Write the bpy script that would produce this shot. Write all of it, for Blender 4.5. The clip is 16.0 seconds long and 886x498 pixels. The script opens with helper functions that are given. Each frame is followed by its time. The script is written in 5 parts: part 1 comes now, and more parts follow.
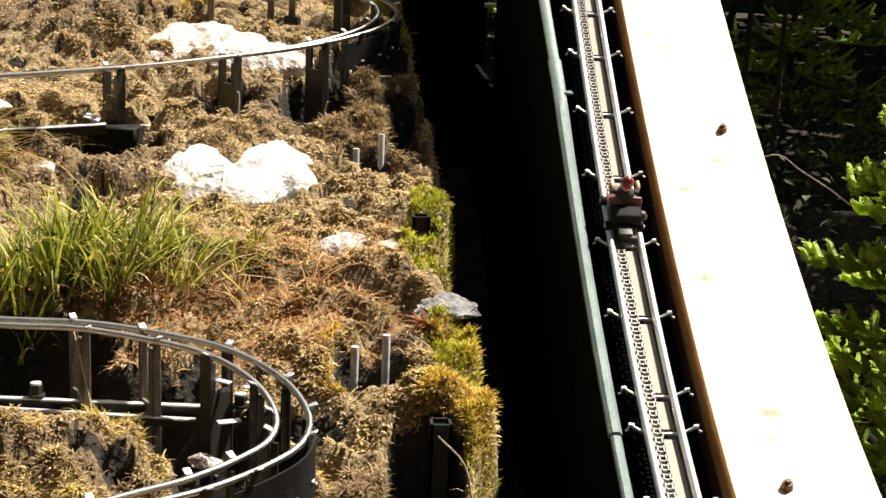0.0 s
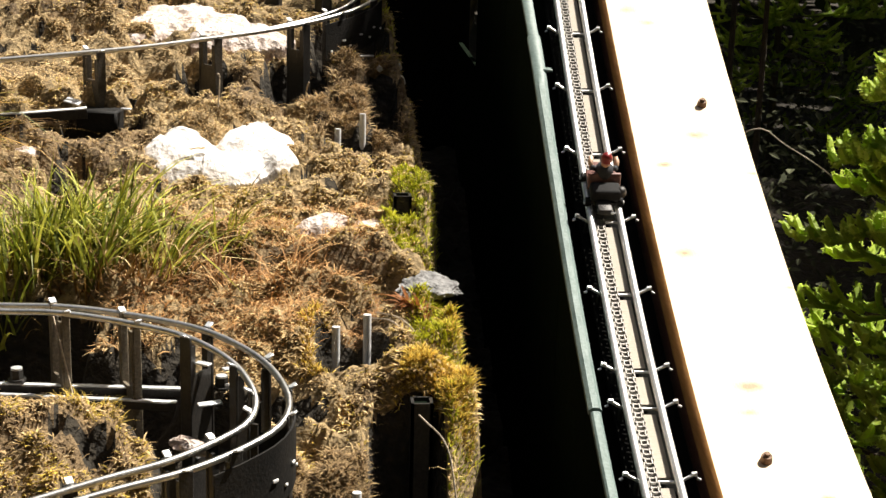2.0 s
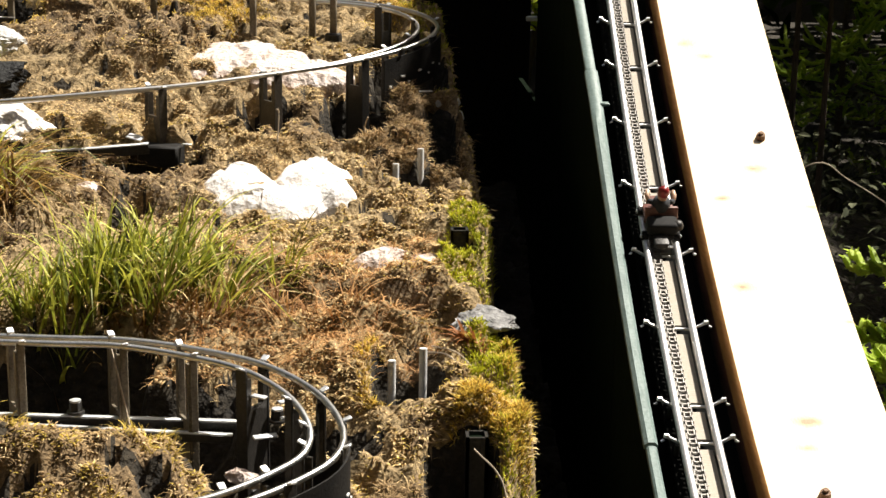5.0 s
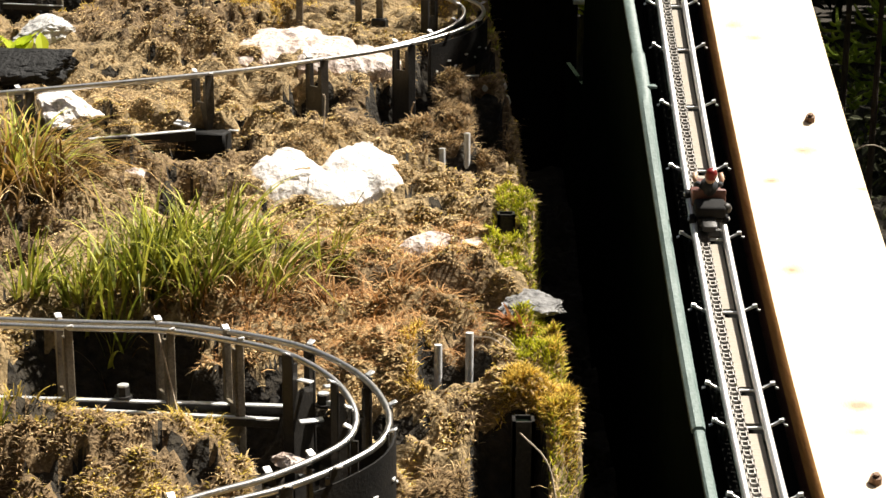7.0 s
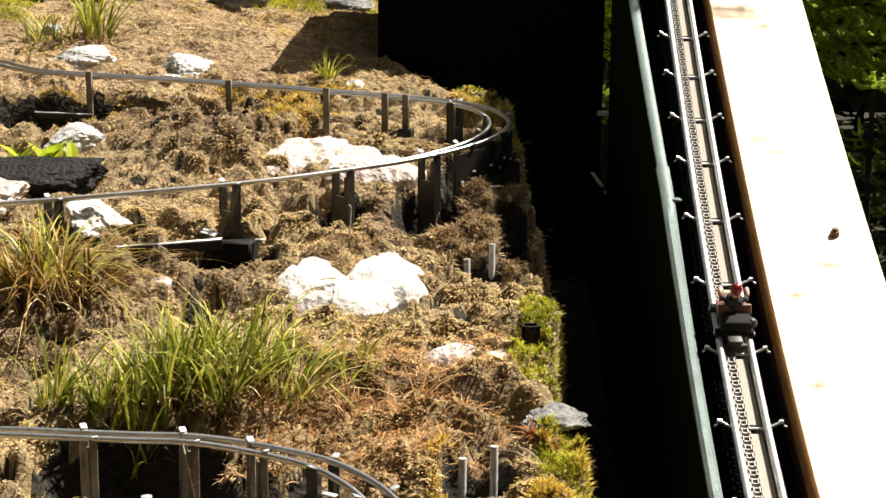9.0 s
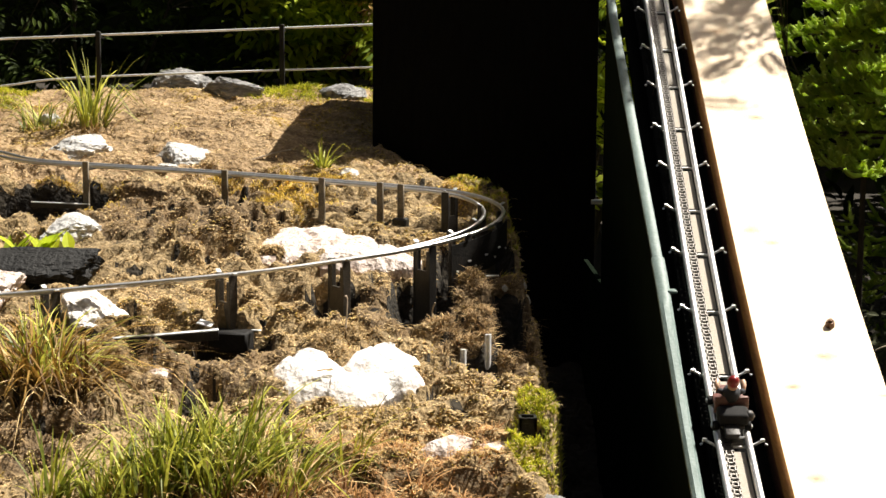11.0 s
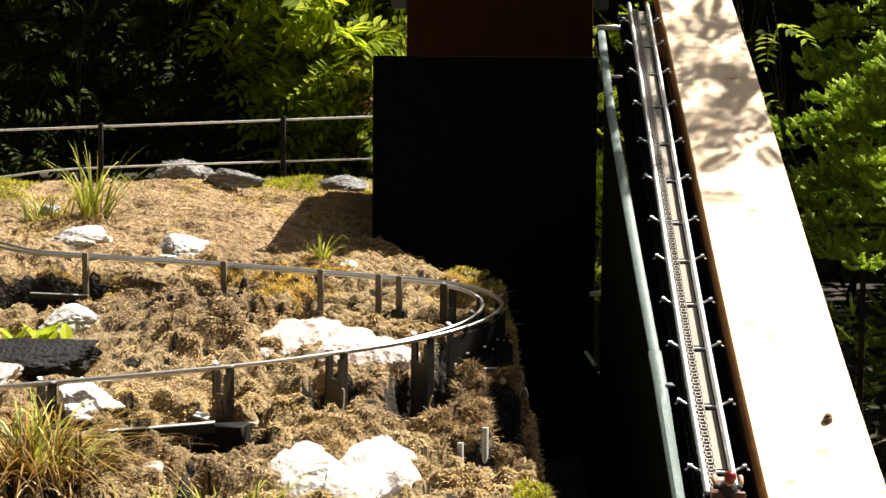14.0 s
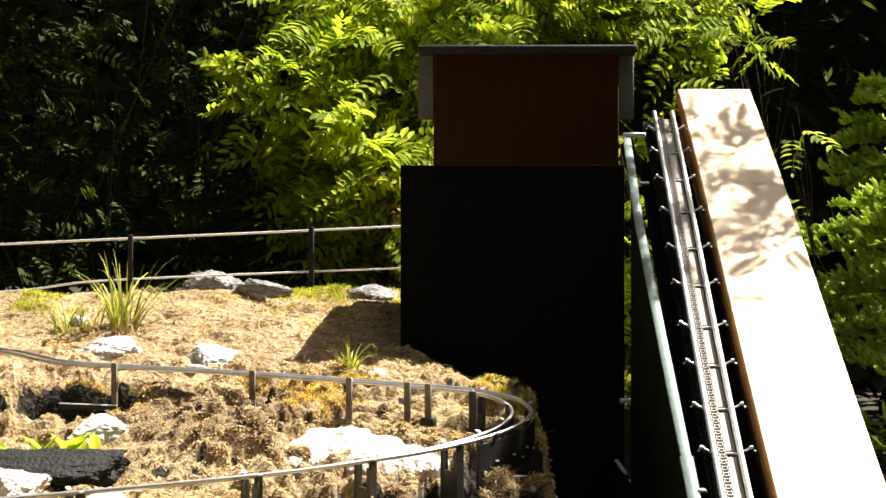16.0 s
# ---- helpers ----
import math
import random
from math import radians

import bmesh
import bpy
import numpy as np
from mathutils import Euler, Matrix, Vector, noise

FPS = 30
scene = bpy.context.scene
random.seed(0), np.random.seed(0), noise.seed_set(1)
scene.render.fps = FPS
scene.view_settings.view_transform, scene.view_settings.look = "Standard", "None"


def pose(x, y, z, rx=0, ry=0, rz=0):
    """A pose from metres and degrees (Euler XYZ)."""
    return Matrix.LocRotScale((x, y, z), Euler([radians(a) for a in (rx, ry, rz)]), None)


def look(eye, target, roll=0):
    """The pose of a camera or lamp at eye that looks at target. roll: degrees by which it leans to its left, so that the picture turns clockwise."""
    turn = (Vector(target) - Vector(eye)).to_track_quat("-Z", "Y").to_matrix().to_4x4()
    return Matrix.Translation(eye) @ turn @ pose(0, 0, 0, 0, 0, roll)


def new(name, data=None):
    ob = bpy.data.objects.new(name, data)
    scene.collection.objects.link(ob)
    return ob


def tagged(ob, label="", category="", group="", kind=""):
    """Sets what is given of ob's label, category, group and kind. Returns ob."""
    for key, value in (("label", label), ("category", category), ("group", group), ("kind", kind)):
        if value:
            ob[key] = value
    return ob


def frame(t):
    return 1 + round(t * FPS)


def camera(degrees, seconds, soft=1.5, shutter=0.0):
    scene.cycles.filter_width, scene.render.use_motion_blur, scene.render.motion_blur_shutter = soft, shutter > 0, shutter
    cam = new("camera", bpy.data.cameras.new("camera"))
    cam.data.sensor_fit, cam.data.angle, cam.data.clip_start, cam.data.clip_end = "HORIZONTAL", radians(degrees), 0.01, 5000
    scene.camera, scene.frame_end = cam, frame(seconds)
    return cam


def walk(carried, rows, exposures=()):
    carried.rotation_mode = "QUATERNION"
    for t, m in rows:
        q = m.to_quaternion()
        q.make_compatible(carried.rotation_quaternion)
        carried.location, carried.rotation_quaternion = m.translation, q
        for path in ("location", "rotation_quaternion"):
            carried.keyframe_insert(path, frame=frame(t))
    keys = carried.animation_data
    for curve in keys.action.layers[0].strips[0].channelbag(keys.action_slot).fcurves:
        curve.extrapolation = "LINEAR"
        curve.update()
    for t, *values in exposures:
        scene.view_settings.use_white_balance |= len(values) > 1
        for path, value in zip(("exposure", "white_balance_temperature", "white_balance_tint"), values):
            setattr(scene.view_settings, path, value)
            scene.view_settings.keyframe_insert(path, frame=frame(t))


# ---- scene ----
import collections

cam = camera(32, 16.0, soft=1.5)
# seconds; eye in metres; yaw to the left, pitch up and roll in degrees
PATH = [
    (0, -0.0294, 0.0075, 0.9829, -5.08, -14.25, 2.41),
    (0.5, -0.0205, 0.0159, 0.9791, -5.21, -15.48, 1.80),
    (1, -0.0222, 0.0132, 0.9829, -5.42, -16.14, 2.18),
    (1.5, -0.0173, 0.0075, 0.9811, -5.41, -16.25, 1.80),
    (2, -0.0113, 0.0059, 0.9832, -5.24, -15.02, 1.58),
    (2.5, -0.0056, 0.0014, 0.9829, -4.87, -14.29, 1.42),
    (3, -0.0061, 0.0019, 0.9788, -4.38, -14.05, 1.43),
    (3.5, -0.0064, 0.0012, 0.9781, -3.45, -14.12, 1.06),
    (4, -0.0030, 0.0008, 0.9831, -2.99, -13.69, 0.98),
    (6.5, 0.0001, 0.0109, 0.9750, -1.69, -13.96, 0.57),
    (7, 0.0036, 0.0088, 0.9753, -0.80, -14.19, 0.26),
    (7.5, 0.0007, 0.0104, 0.9732, -0.13, -14.38, -0.09),
    (8, 0.0021, 0.0061, 0.9790, 0.22, -14.11, 0.38),
    (8.5, -0.0028, 0.0095, 0.9812, 0.01, -12.68, 0.59),
    (9, -0.0008, 0.0067, 0.9881, 0.04, -10.43, 0.48),
    (9.5, -0.0012, 0.0055, 0.9927, -0.12, -8.74, 0.47),
    (10, -0.0065, 0.0033, 0.9994, -0.32, -8.11, 0.37),
    (12.5, -0.0088, 0.0012, 1.0053, -0.21, -6.59, 0.41),
    (13, -0.0065, 0.0016, 1.0056, -0.21, -6.15, 0.44),
    (13.5, -0.0014, 0.0025, 1.0072, -0.14, -5.38, 0.43),
    (14, 0.0014, 0.0015, 1.0099, -0.10, -4.20, 0.47),
    (14.5, 0.0005, 0.0003, 1.0150, 0.10, -2.62, 0.04),
    (15, 0.0024, 0.0003, 1.0114, 0.32, -1.49, -0.21),
    (15.5, 0.0012, -0.0001, 1.0100, 0.65, -0.80, -0.40),
    (16, 0.0000, -0.0000, 1.0000, 0.93, 0.00, -0.00),
]


def aim(x, y, z, yaw, pitch, roll):
    return pose(x, y, z, 0, 0, yaw) @ pose(0, 0, 0, 90 + pitch) @ pose(0, 0, 0, 0, 0, roll)


walk(cam, [(r[0], aim(*r[1:])) for r in PATH], [(0, 1.07, 7050, 10), (2, 1.05, 7050, 10), (4, 1.0, 7050, 10), (6.5, 1.04, 7050, 10), (9, 1.03, 7050, 10), (12.5, 1.1, 7050, 10), (14.5, 1.22, 7050, 10), (15.2, 1.44, 7050, 10), (16, 1.78, 7050, 10)])

# ---- light: high summer sun from the side of the lift, clear sky ----
SUN = Vector((0.54, 0.24, 1.0)).normalized()
world = bpy.data.worlds.new("sky")
scene.world = world
world.use_nodes = True
wn = world.node_tree.nodes
sky = wn.new("ShaderNodeTexSky")
sky.sky_type, sky.sun_disc = "NISHITA", False
sky.air_density, sky.dust_density, sky.ozone_density = 0.7, 4.0, 0.5
sky.sun_elevation = math.asin(SUN.z)
sky.sun_rotation = math.atan2(SUN.x, SUN.y)
world.node_tree.links.new(sky.outputs[0], wn["Background"].inputs[0])
wn["Background"].inputs[1].default_value = 0.05
sun = new("sun", bpy.data.lights.new("sun", "SUN"))
sun.data.energy, sun.data.angle, sun.data.color = 5.0, radians(0.5), (1.0, 0.985, 0.945)
sun.matrix_world = look(SUN * 8, (0, 0, 0))


# ---- materials ----
def mk(name, c1, c2, scale=40, rough=0.8, metal=0.0, bump=0.3, fine=8, detail=6, isle=0.0, stretch=None, leaf=0.0, spec=0.5):
    """Two colours mixed by coarse and fine noise, with relief. isle: change from piece to piece. leaf: light that shines through."""
    m = bpy.data.materials.new(name)
    m.use_nodes = True
    nt = m.node_tree
    n, l = nt.nodes, nt.links
    p = n["Principled BSDF"]
    tc = n.new("ShaderNodeTexCoord")
    mp = n.new("ShaderNodeMapping")
    l.new(tc.outputs["Object"], mp.inputs[0])
    if stretch:
        mp.inputs["Scale"].default_value = stretch
    a = n.new("ShaderNodeTexNoise")
    a.inputs["Scale"].default_value, a.inputs["Detail"].default_value = scale, detail
    b = n.new("ShaderNodeTexNoise")
    b.inputs["Scale"].default_value, b.inputs["Detail"].default_value = scale * fine, 4
    for t in (a, b):
        l.new(mp.outputs[0], t.inputs["Vector"])
    mix = n.new("ShaderNodeMath")
    mix.operation = "MULTIPLY_ADD"
    mix.inputs[1].default_value = 0.5
    l.new(b.outputs[0], mix.inputs[0])
    half = n.new("ShaderNodeMath")
    half.operation = "MULTIPLY"
    half.inputs[1].default_value = 0.5
    l.new(a.outputs[0], half.inputs[0])
    l.new(half.outputs[0], mix.inputs[2])
    value = mix.outputs[0]
    if isle:
        g = n.new("ShaderNodeNewGeometry")
        s = n.new("ShaderNodeMath")
        s.operation = "MULTIPLY_ADD"
        s.inputs[1].default_value = isle
        l.new(g.outputs["Random Per Island"], s.inputs[0])
        o = n.new("ShaderNodeMath")
        o.operation = "ADD"
        o.inputs[1].default_value = -isle / 2
        l.new(value, s.inputs[2])
        l.new(s.outputs[0], o.inputs[0])
        value = o.outputs[0]
    r = n.new("ShaderNodeValToRGB")
    r.color_ramp.elements[0].position, r.color_ramp.elements[0].color = 0.32, (*c1, 1)
    r.color_ramp.elements[1].position, r.color_ramp.elements[1].color = 0.68, (*c2, 1)
    l.new(value, r.inputs[0])
    l.new(r.outputs[0], p.inputs["Base Color"])
    p.inputs["Roughness"].default_value, p.inputs["Metallic"].default_value = rough, metal
    p.inputs["Specular IOR Level"].default_value = spec
    if bump:
        u = n.new("ShaderNodeBump")
        u.inputs["Strength"].default_value, u.inputs["Distance"].default_value = bump, 0.3 / scale
        l.new(mix.outputs[0], u.inputs["Height"])
        l.new(u.outputs[0], p.inputs["Normal"])
    if leaf:
        t = n.new("ShaderNodeBsdfTranslucent")
        l.new(r.outputs[0], t.inputs[0])
        s = n.new("ShaderNodeMixShader")
        s.inputs[0].default_value = leaf
        l.new(p.outputs[0], s.inputs[1])
        l.new(t.outputs[0], s.inputs[2])
        l.new(s.outputs[0], n["Material Output"].inputs[0])
    return m


SOIL = mk("mossy_soil", (0.050, 0.033, 0.016), (0.42, 0.30, 0.15), 26, 0.95, bump=1.0, fine=6)
PEATSOIL = mk("bare_peat", (0.030, 0.019, 0.010), (0.27, 0.18, 0.09), 30, 0.95, bump=1.0, fine=6)
STRAW = mk("dry_moss", (0.22, 0.135, 0.052), (0.82, 0.61, 0.31), 9, 0.9, bump=0, fine=3, isle=0.4, leaf=0.2)
SANDY = mk("sandy_moss", (0.36, 0.235, 0.10), (0.74, 0.56, 0.30), 9, 0.9, bump=0, fine=3, isle=0.4, leaf=0.15)
SAND = mk("sandy_soil", (0.13, 0.080, 0.038), (0.46, 0.32, 0.175), 9, 0.95, bump=0.9, fine=9)
DARKROCK = mk("dark_layered_rock", (0.03, 0.03, 0.03), (0.36, 0.35, 0.34), 14, 0.65, bump=0.8, fine=4, stretch=(1, 1, 4))
OLIVE = mk("olive_moss", (0.17, 0.115, 0.013), (0.78, 0.57, 0.11), 9, 0.9, bump=0, fine=3, isle=0.4, leaf=0.25)
DEAD = mk("dead_moss", (0.10, 0.062, 0.027), (0.46, 0.31, 0.15), 9, 0.9, bump=0, fine=3, isle=0.35, leaf=0.1)
GOLDMOSS = mk("golden_moss", (0.22, 0.13, 0.015), (0.86, 0.62, 0.12), 9, 0.9, bump=0, fine=3, isle=0.6, leaf=0.3)
GREENMOSS = mk("green_moss", (0.15, 0.17, 0.008), (0.60, 0.58, 0.04), 9, 0.9, bump=0, fine=3, isle=0.5, leaf=0.3)
QUARTZ = mk("quartz", (0.62, 0.55, 0.50), (0.86, 0.84, 0.82), 22, 0.55, bump=0.6, fine=5)
PINKQUARTZ = mk("pink_quartz", (0.30, 0.20, 0.15), (0.84, 0.75, 0.69), 16, 0.6, bump=1.0, fine=5)
GREYROCK = mk("grey_rock", (0.20, 0.195, 0.19), (0.66, 0.645, 0.62), 26, 0.7, bump=0.7, fine=5)
SLATE = mk("dark_slate", (0.003, 0.003, 0.003), (0.016, 0.0155, 0.015), 30, 0.7, bump=0.9, fine=5, spec=0.25)
STEEL = mk("rail_steel", (0.48, 0.47, 0.45), (0.76, 0.74, 0.71), 60, 0.36, 1.0, 0.05)
LIFTSTEEL = mk("bright_rail_steel", (0.62, 0.61, 0.60), (0.80, 0.79, 0.78), 90, 0.42, 0.85, 0.05)
# Dark floor under the woods; also painted into hollows and ditch as shade.
SHADEHUMUS = mk("forest_floor_and_hollow_shade", (0.008, 0.006, 0.004), (0.04, 0.030, 0.017), 10, 0.95, bump=0.7, fine=8)
# Near-black green for the added ring; the woods' shade is in the colour.
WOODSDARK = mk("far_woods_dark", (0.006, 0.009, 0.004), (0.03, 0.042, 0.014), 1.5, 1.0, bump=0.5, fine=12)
ZINC = mk("zinc", (0.60, 0.61, 0.62), (0.80, 0.81, 0.82), 120, 0.5, 0.7, 0.1)
BLACKSTEEL = mk("black_steel", (0.009, 0.0085, 0.008), (0.038, 0.034, 0.030), 40, 0.5, 0.2, 0.15)
BLACKPLATE = mk("black_plate", (0.005, 0.005, 0.005), (0.018, 0.016, 0.014), 40, 0.7, 0.0, 0.15, spec=0.25)
# Posts in the sun: the lit tone is put into their colour.
POSTSTEEL = mk("sunlit_weathered_post", (0.075, 0.060, 0.042), (0.24, 0.20, 0.145), 50, 0.55, 0.2, 0.15)
# Darker copy for posts that show their shadow side.
DARKPOST = mk("shaded_weathered_post", (0.022, 0.019, 0.015), (0.085, 0.072, 0.058), 50, 0.5, 0.2, 0.15)
CHAINSTEEL = mk("chain_steel", (0.16, 0.15, 0.14), (0.45, 0.43, 0.40), 300, 0.35, 1.0, 0.1)
PALE = mk("pale_strip", (0.24, 0.205, 0.155), (0.38, 0.335, 0.275), 60, 0.6, bump=0.1)
GREENCAP = mk("pale_green_paint", (0.095, 0.14, 0.13), (0.19, 0.245, 0.23), 35, 0.55, bump=0.15)
# Far darker than the cap's green: the wall's shade is in the colour.
GREENWALL = mk("dark_green_and_wall_shade", (0.003, 0.005, 0.003), (0.006, 0.011, 0.006), 25, 0.95, bump=0.2, spec=0.03)
BROWNBEAM = mk("brown_stain", (0.13, 0.052, 0.034), (0.24, 0.10, 0.062), 12, 0.7, bump=0.2, stretch=(6, 1, 6))
# Black wood; the shade on the box front is in this colour too.
BLACKWOOD = mk("black_wood_and_shade", (0.003, 0.003, 0.003), (0.007, 0.007, 0.006), 20, 0.95, bump=0.2, stretch=(5, 5, 1), spec=0.05)
RUSTWOOD = mk("rust_brown_wood", (0.030, 0.011, 0.002), (0.058, 0.023, 0.004), 14, 0.85, bump=0.2, stretch=(6, 6, 1), spec=0.1)
GREYPANEL = mk("grey_panel", (0.085, 0.085, 0.09), (0.14, 0.14, 0.145), 18, 0.6, bump=0.1)
ROOFBLACK = mk("roof_felt", (0.010, 0.010, 0.011), (0.030, 0.030, 0.032), 60, 0.9, bump=0.3)
REDPLASTIC = mk("red_plastic", (0.16, 0.008, 0.010), (0.24, 0.014, 0.014), 50, 0.35, bump=0.03)
NAVY = mk("dark_cloth", (0.012, 0.014, 0.018), (0.035, 0.038, 0.045), 120, 0.8, bump=0.2)
SKIN = mk("tan_plastic", (0.50, 0.30, 0.20), (0.60, 0.38, 0.26), 60, 0.45, bump=0.03)
CARPAINT = mk("dull_pink_paint", (0.10, 0.038, 0.03), (0.19, 0.08, 0.065), 60, 0.5, bump=0.08)
RUBBER = mk("black_rubber", (0.006, 0.006, 0.006), (0.016, 0.015, 0.015), 80, 0.8, bump=0.1, spec=0.25)
SCREW = mk("rusty_screw", (0.04, 0.02, 0.012), (0.13, 0.075, 0.045), 200, 0.5, 0.6, 0.2)
GRASS = mk("grass_blade", (0.12, 0.145, 0.014), (0.64, 0.62, 0.095), 7, 0.55, bump=0, fine=3, isle=0.5, leaf=0.35)
BROWNGRASS = mk("brown_grass", (0.09, 0.042, 0.010), (0.44, 0.26, 0.055), 7, 0.6, bump=0, fine=3, isle=0.5, leaf=0.3)
ROWAN = mk("rowan_leaf", (0.13, 0.21, 0.009), (0.60, 0.68, 0.050), 3, 0.65, bump=0, fine=3, isle=0.45, leaf=0.6, spec=0.2)
# Leaf colour lowered to stand for deep shade among shrubs and woods.
DARKLEAF = mk("shaded_leaf", (0.010, 0.018, 0.003), (0.066, 0.098, 0.010), 3, 0.7, bump=0, fine=3, isle=0.4, leaf=0.4, spec=0.15)
# Duller, greyer leaf: the dimness of the shaded ground is in the colour.
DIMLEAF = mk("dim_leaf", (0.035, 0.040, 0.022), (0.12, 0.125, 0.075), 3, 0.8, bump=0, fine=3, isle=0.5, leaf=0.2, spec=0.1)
NEEDLE = mk("spruce_needle", (0.27, 0.40, 0.040), (0.70, 0.82, 0.16), 6, 0.6, bump=0, fine=3, isle=0.3, leaf=0.55)
RUSSET = mk("russet_grass", (0.24, 0.11, 0.035), (0.64, 0.37, 0.15), 9, 0.8, bump=0, fine=3, isle=0.5, leaf=0.2)
BARK = mk("bark", (0.05, 0.035, 0.022), (0.16, 0.12, 0.085), 12, 0.9, bump=0.8, stretch=(3, 3, 0.6))
PIPE = mk("grey_pipe", (0.48, 0.48, 0.48), (0.74, 0.74, 0.73), 60, 0.5, bump=0.1)
TWIG = mk("dry_twig", (0.26, 0.20, 0.14), (0.52, 0.44, 0.34), 40, 0.8, bump=0.2)
ORANGELEAF = mk("orange_leaf", (0.16, 0.06, 0.02), (0.42, 0.16, 0.04), 60, 0.6, bump=0.2, leaf=0.3)


def pine():
    """Fresh planed pine: grain along the plank and a few orange knots."""
    m = mk("fresh_pine", (0.79, 0.57, 0.37), (0.88, 0.73, 0.54), 9, 0.55, bump=0.05, stretch=(7, 0.5, 7))
    n, l = m.node_tree.nodes, m.node_tree.links
    p = n["Principled BSDF"]
    geo = n.new("ShaderNodeTexCoord")
    wob = n.new("ShaderNodeTexNoise")
    wob.inputs["Scale"].default_value = 45
    l.new(geo.outputs["Object"], wob.inputs["Vector"])
    colour = p.inputs["Base Color"].links[0].from_socket
    # place along the plank, place across it, size
    for y, off, size in ((2.001, 0.028, 1.0), (1.976, 0.054, 0.8), (1.773, 0.078, 1.0), (1.722, 0.033, 0.7), (1.709, 0.134, 0.6), (1.581, 0.033, 1.1), (1.388, 0.060, 1.2), (1.352, 0.050, 0.8), (1.529, 0.135, 0.5), (2.241, 0.075, 0.9), (2.46, 0.045, 0.8), (2.60, 0.10, 0.9), (1.24, 0.10, 0.8)):
        sub = n.new("ShaderNodeVectorMath")
        sub.operation = "SUBTRACT"
        sub.inputs[1].default_value = (0.355 + 0.027 * (y - 1.3) + off, y, 0)
        l.new(geo.outputs["Object"], sub.inputs[0])
        mul = n.new("ShaderNodeVectorMath")
        mul.operation = "MULTIPLY"
        mul.inputs[1].default_value = (60 / size, 120 / size, 0)
        l.new(sub.outputs[0], mul.inputs[0])
        length = n.new("ShaderNodeVectorMath")
        length.operation = "LENGTH"
        l.new(mul.outputs[0], length.inputs[0])
        far = n.new("ShaderNodeMath")
        far.operation = "MULTIPLY_ADD"
        far.inputs[1].default_value = 1.6
        l.new(wob.outputs[0], far.inputs[0])
        l.new(length.outputs["Value"], far.inputs[2])
        r = n.new("ShaderNodeValToRGB")
        for k in (0.3, 0.8):
            r.color_ramp.elements.new(k)
        for e, (at, c) in zip(r.color_ramp.elements, ((0.30, (0.50, 0.31, 0.24)), (0.40, (0.76, 0.60, 0.50)), (0.56, (0.94, 0.87, 0.79)), (0.9, (1, 1, 1)))):
            e.position, e.color = at, (*c, 1)
        third = n.new("ShaderNodeMath")
        third.operation = "MULTIPLY"
        third.inputs[1].default_value = 0.33
        l.new(far.outputs[0], third.inputs[0])
        l.new(third.outputs[0], r.inputs[0])
        x = n.new("ShaderNodeMix")
        x.data_type, x.blend_type = "RGBA", "MULTIPLY"
        x.inputs["Factor"].default_value = 1.0
        l.new(colour, x.inputs[6])
        l.new(r.outputs[0], x.inputs[7])
        colour = x.outputs[2]
    l.new(colour, p.inputs["Base Color"])
    return m


PINE = pine()
# Darker, warmer copy of the pine: the plank side's shade in colour.
PINEEDGE = mk("shaded_pine_edge", (0.40, 0.17, 0.045), (0.62, 0.30, 0.085), 9, 0.6, bump=0.05, stretch=(7, 0.5, 7))


# ---- building helpers ----
def thing(name, label, category, group="", kind="", at=(0, 0, 0)):
    ob = new(name)
    ob.location = at
    ob.empty_display_size = 0.05
    return tagged(ob, label, category, group, kind)


def mesh_of(name, bm, material, smooth=True):
    me = bpy.data.meshes.new(name)
    bm.to_mesh(me)
    bm.free()
    me.materials.append(material)
    if smooth:
        me.shade_smooth()
        me.set_sharp_from_angle(angle=radians(40))
    return me


def raw(name, verts, faces, material, smooth=False):
    me = bpy.data.meshes.new(name)
    me.from_pydata([tuple(v) for v in verts], [], faces)
    me.materials.append(material)
    if smooth:
        me.shade_smooth()
    return me


def part(name, bm, material, parent, label=""):
    """One mesh under a thing or a part. The geometry is given in world places; the parents stand unturned."""
    me = bm if isinstance(bm, bpy.types.Mesh) else mesh_of(name, bm, material)
    ob = new(name, me)
    ob.parent = parent
    at = Vector((0, 0, 0))
    p = parent
    while p:
        at += p.location
        p = p.parent
    ob.location = -at if not isinstance(bm, bpy.types.Mesh) else (0, 0, 0)
    return tagged(ob, label)


def piece(name, me, parent, m, label=""):
    """A part on shared mesh data at the pose m in the world, under an unturned parent."""
    ob = new(name, me)
    ob.parent = parent
    at = Vector((0, 0, 0))
    p = parent
    while p:
        at += p.location
        p = p.parent
    ob.matrix_local = Matrix.Translation(-at) @ m
    return tagged(ob, label)


def cuboid(bm, size, m=None, bevel=0.0, seg=1):
    made = bmesh.ops.create_cube(bm, size=1.0, matrix=(m or Matrix()) @ Matrix.Diagonal((*size, 1)))["verts"]
    if bevel:
        edges = list({e for v in made for e in v.link_edges})
        bmesh.ops.bevel(bm, geom=edges, offset=bevel, segments=seg, affect="EDGES", profile=0.5)
    return bm


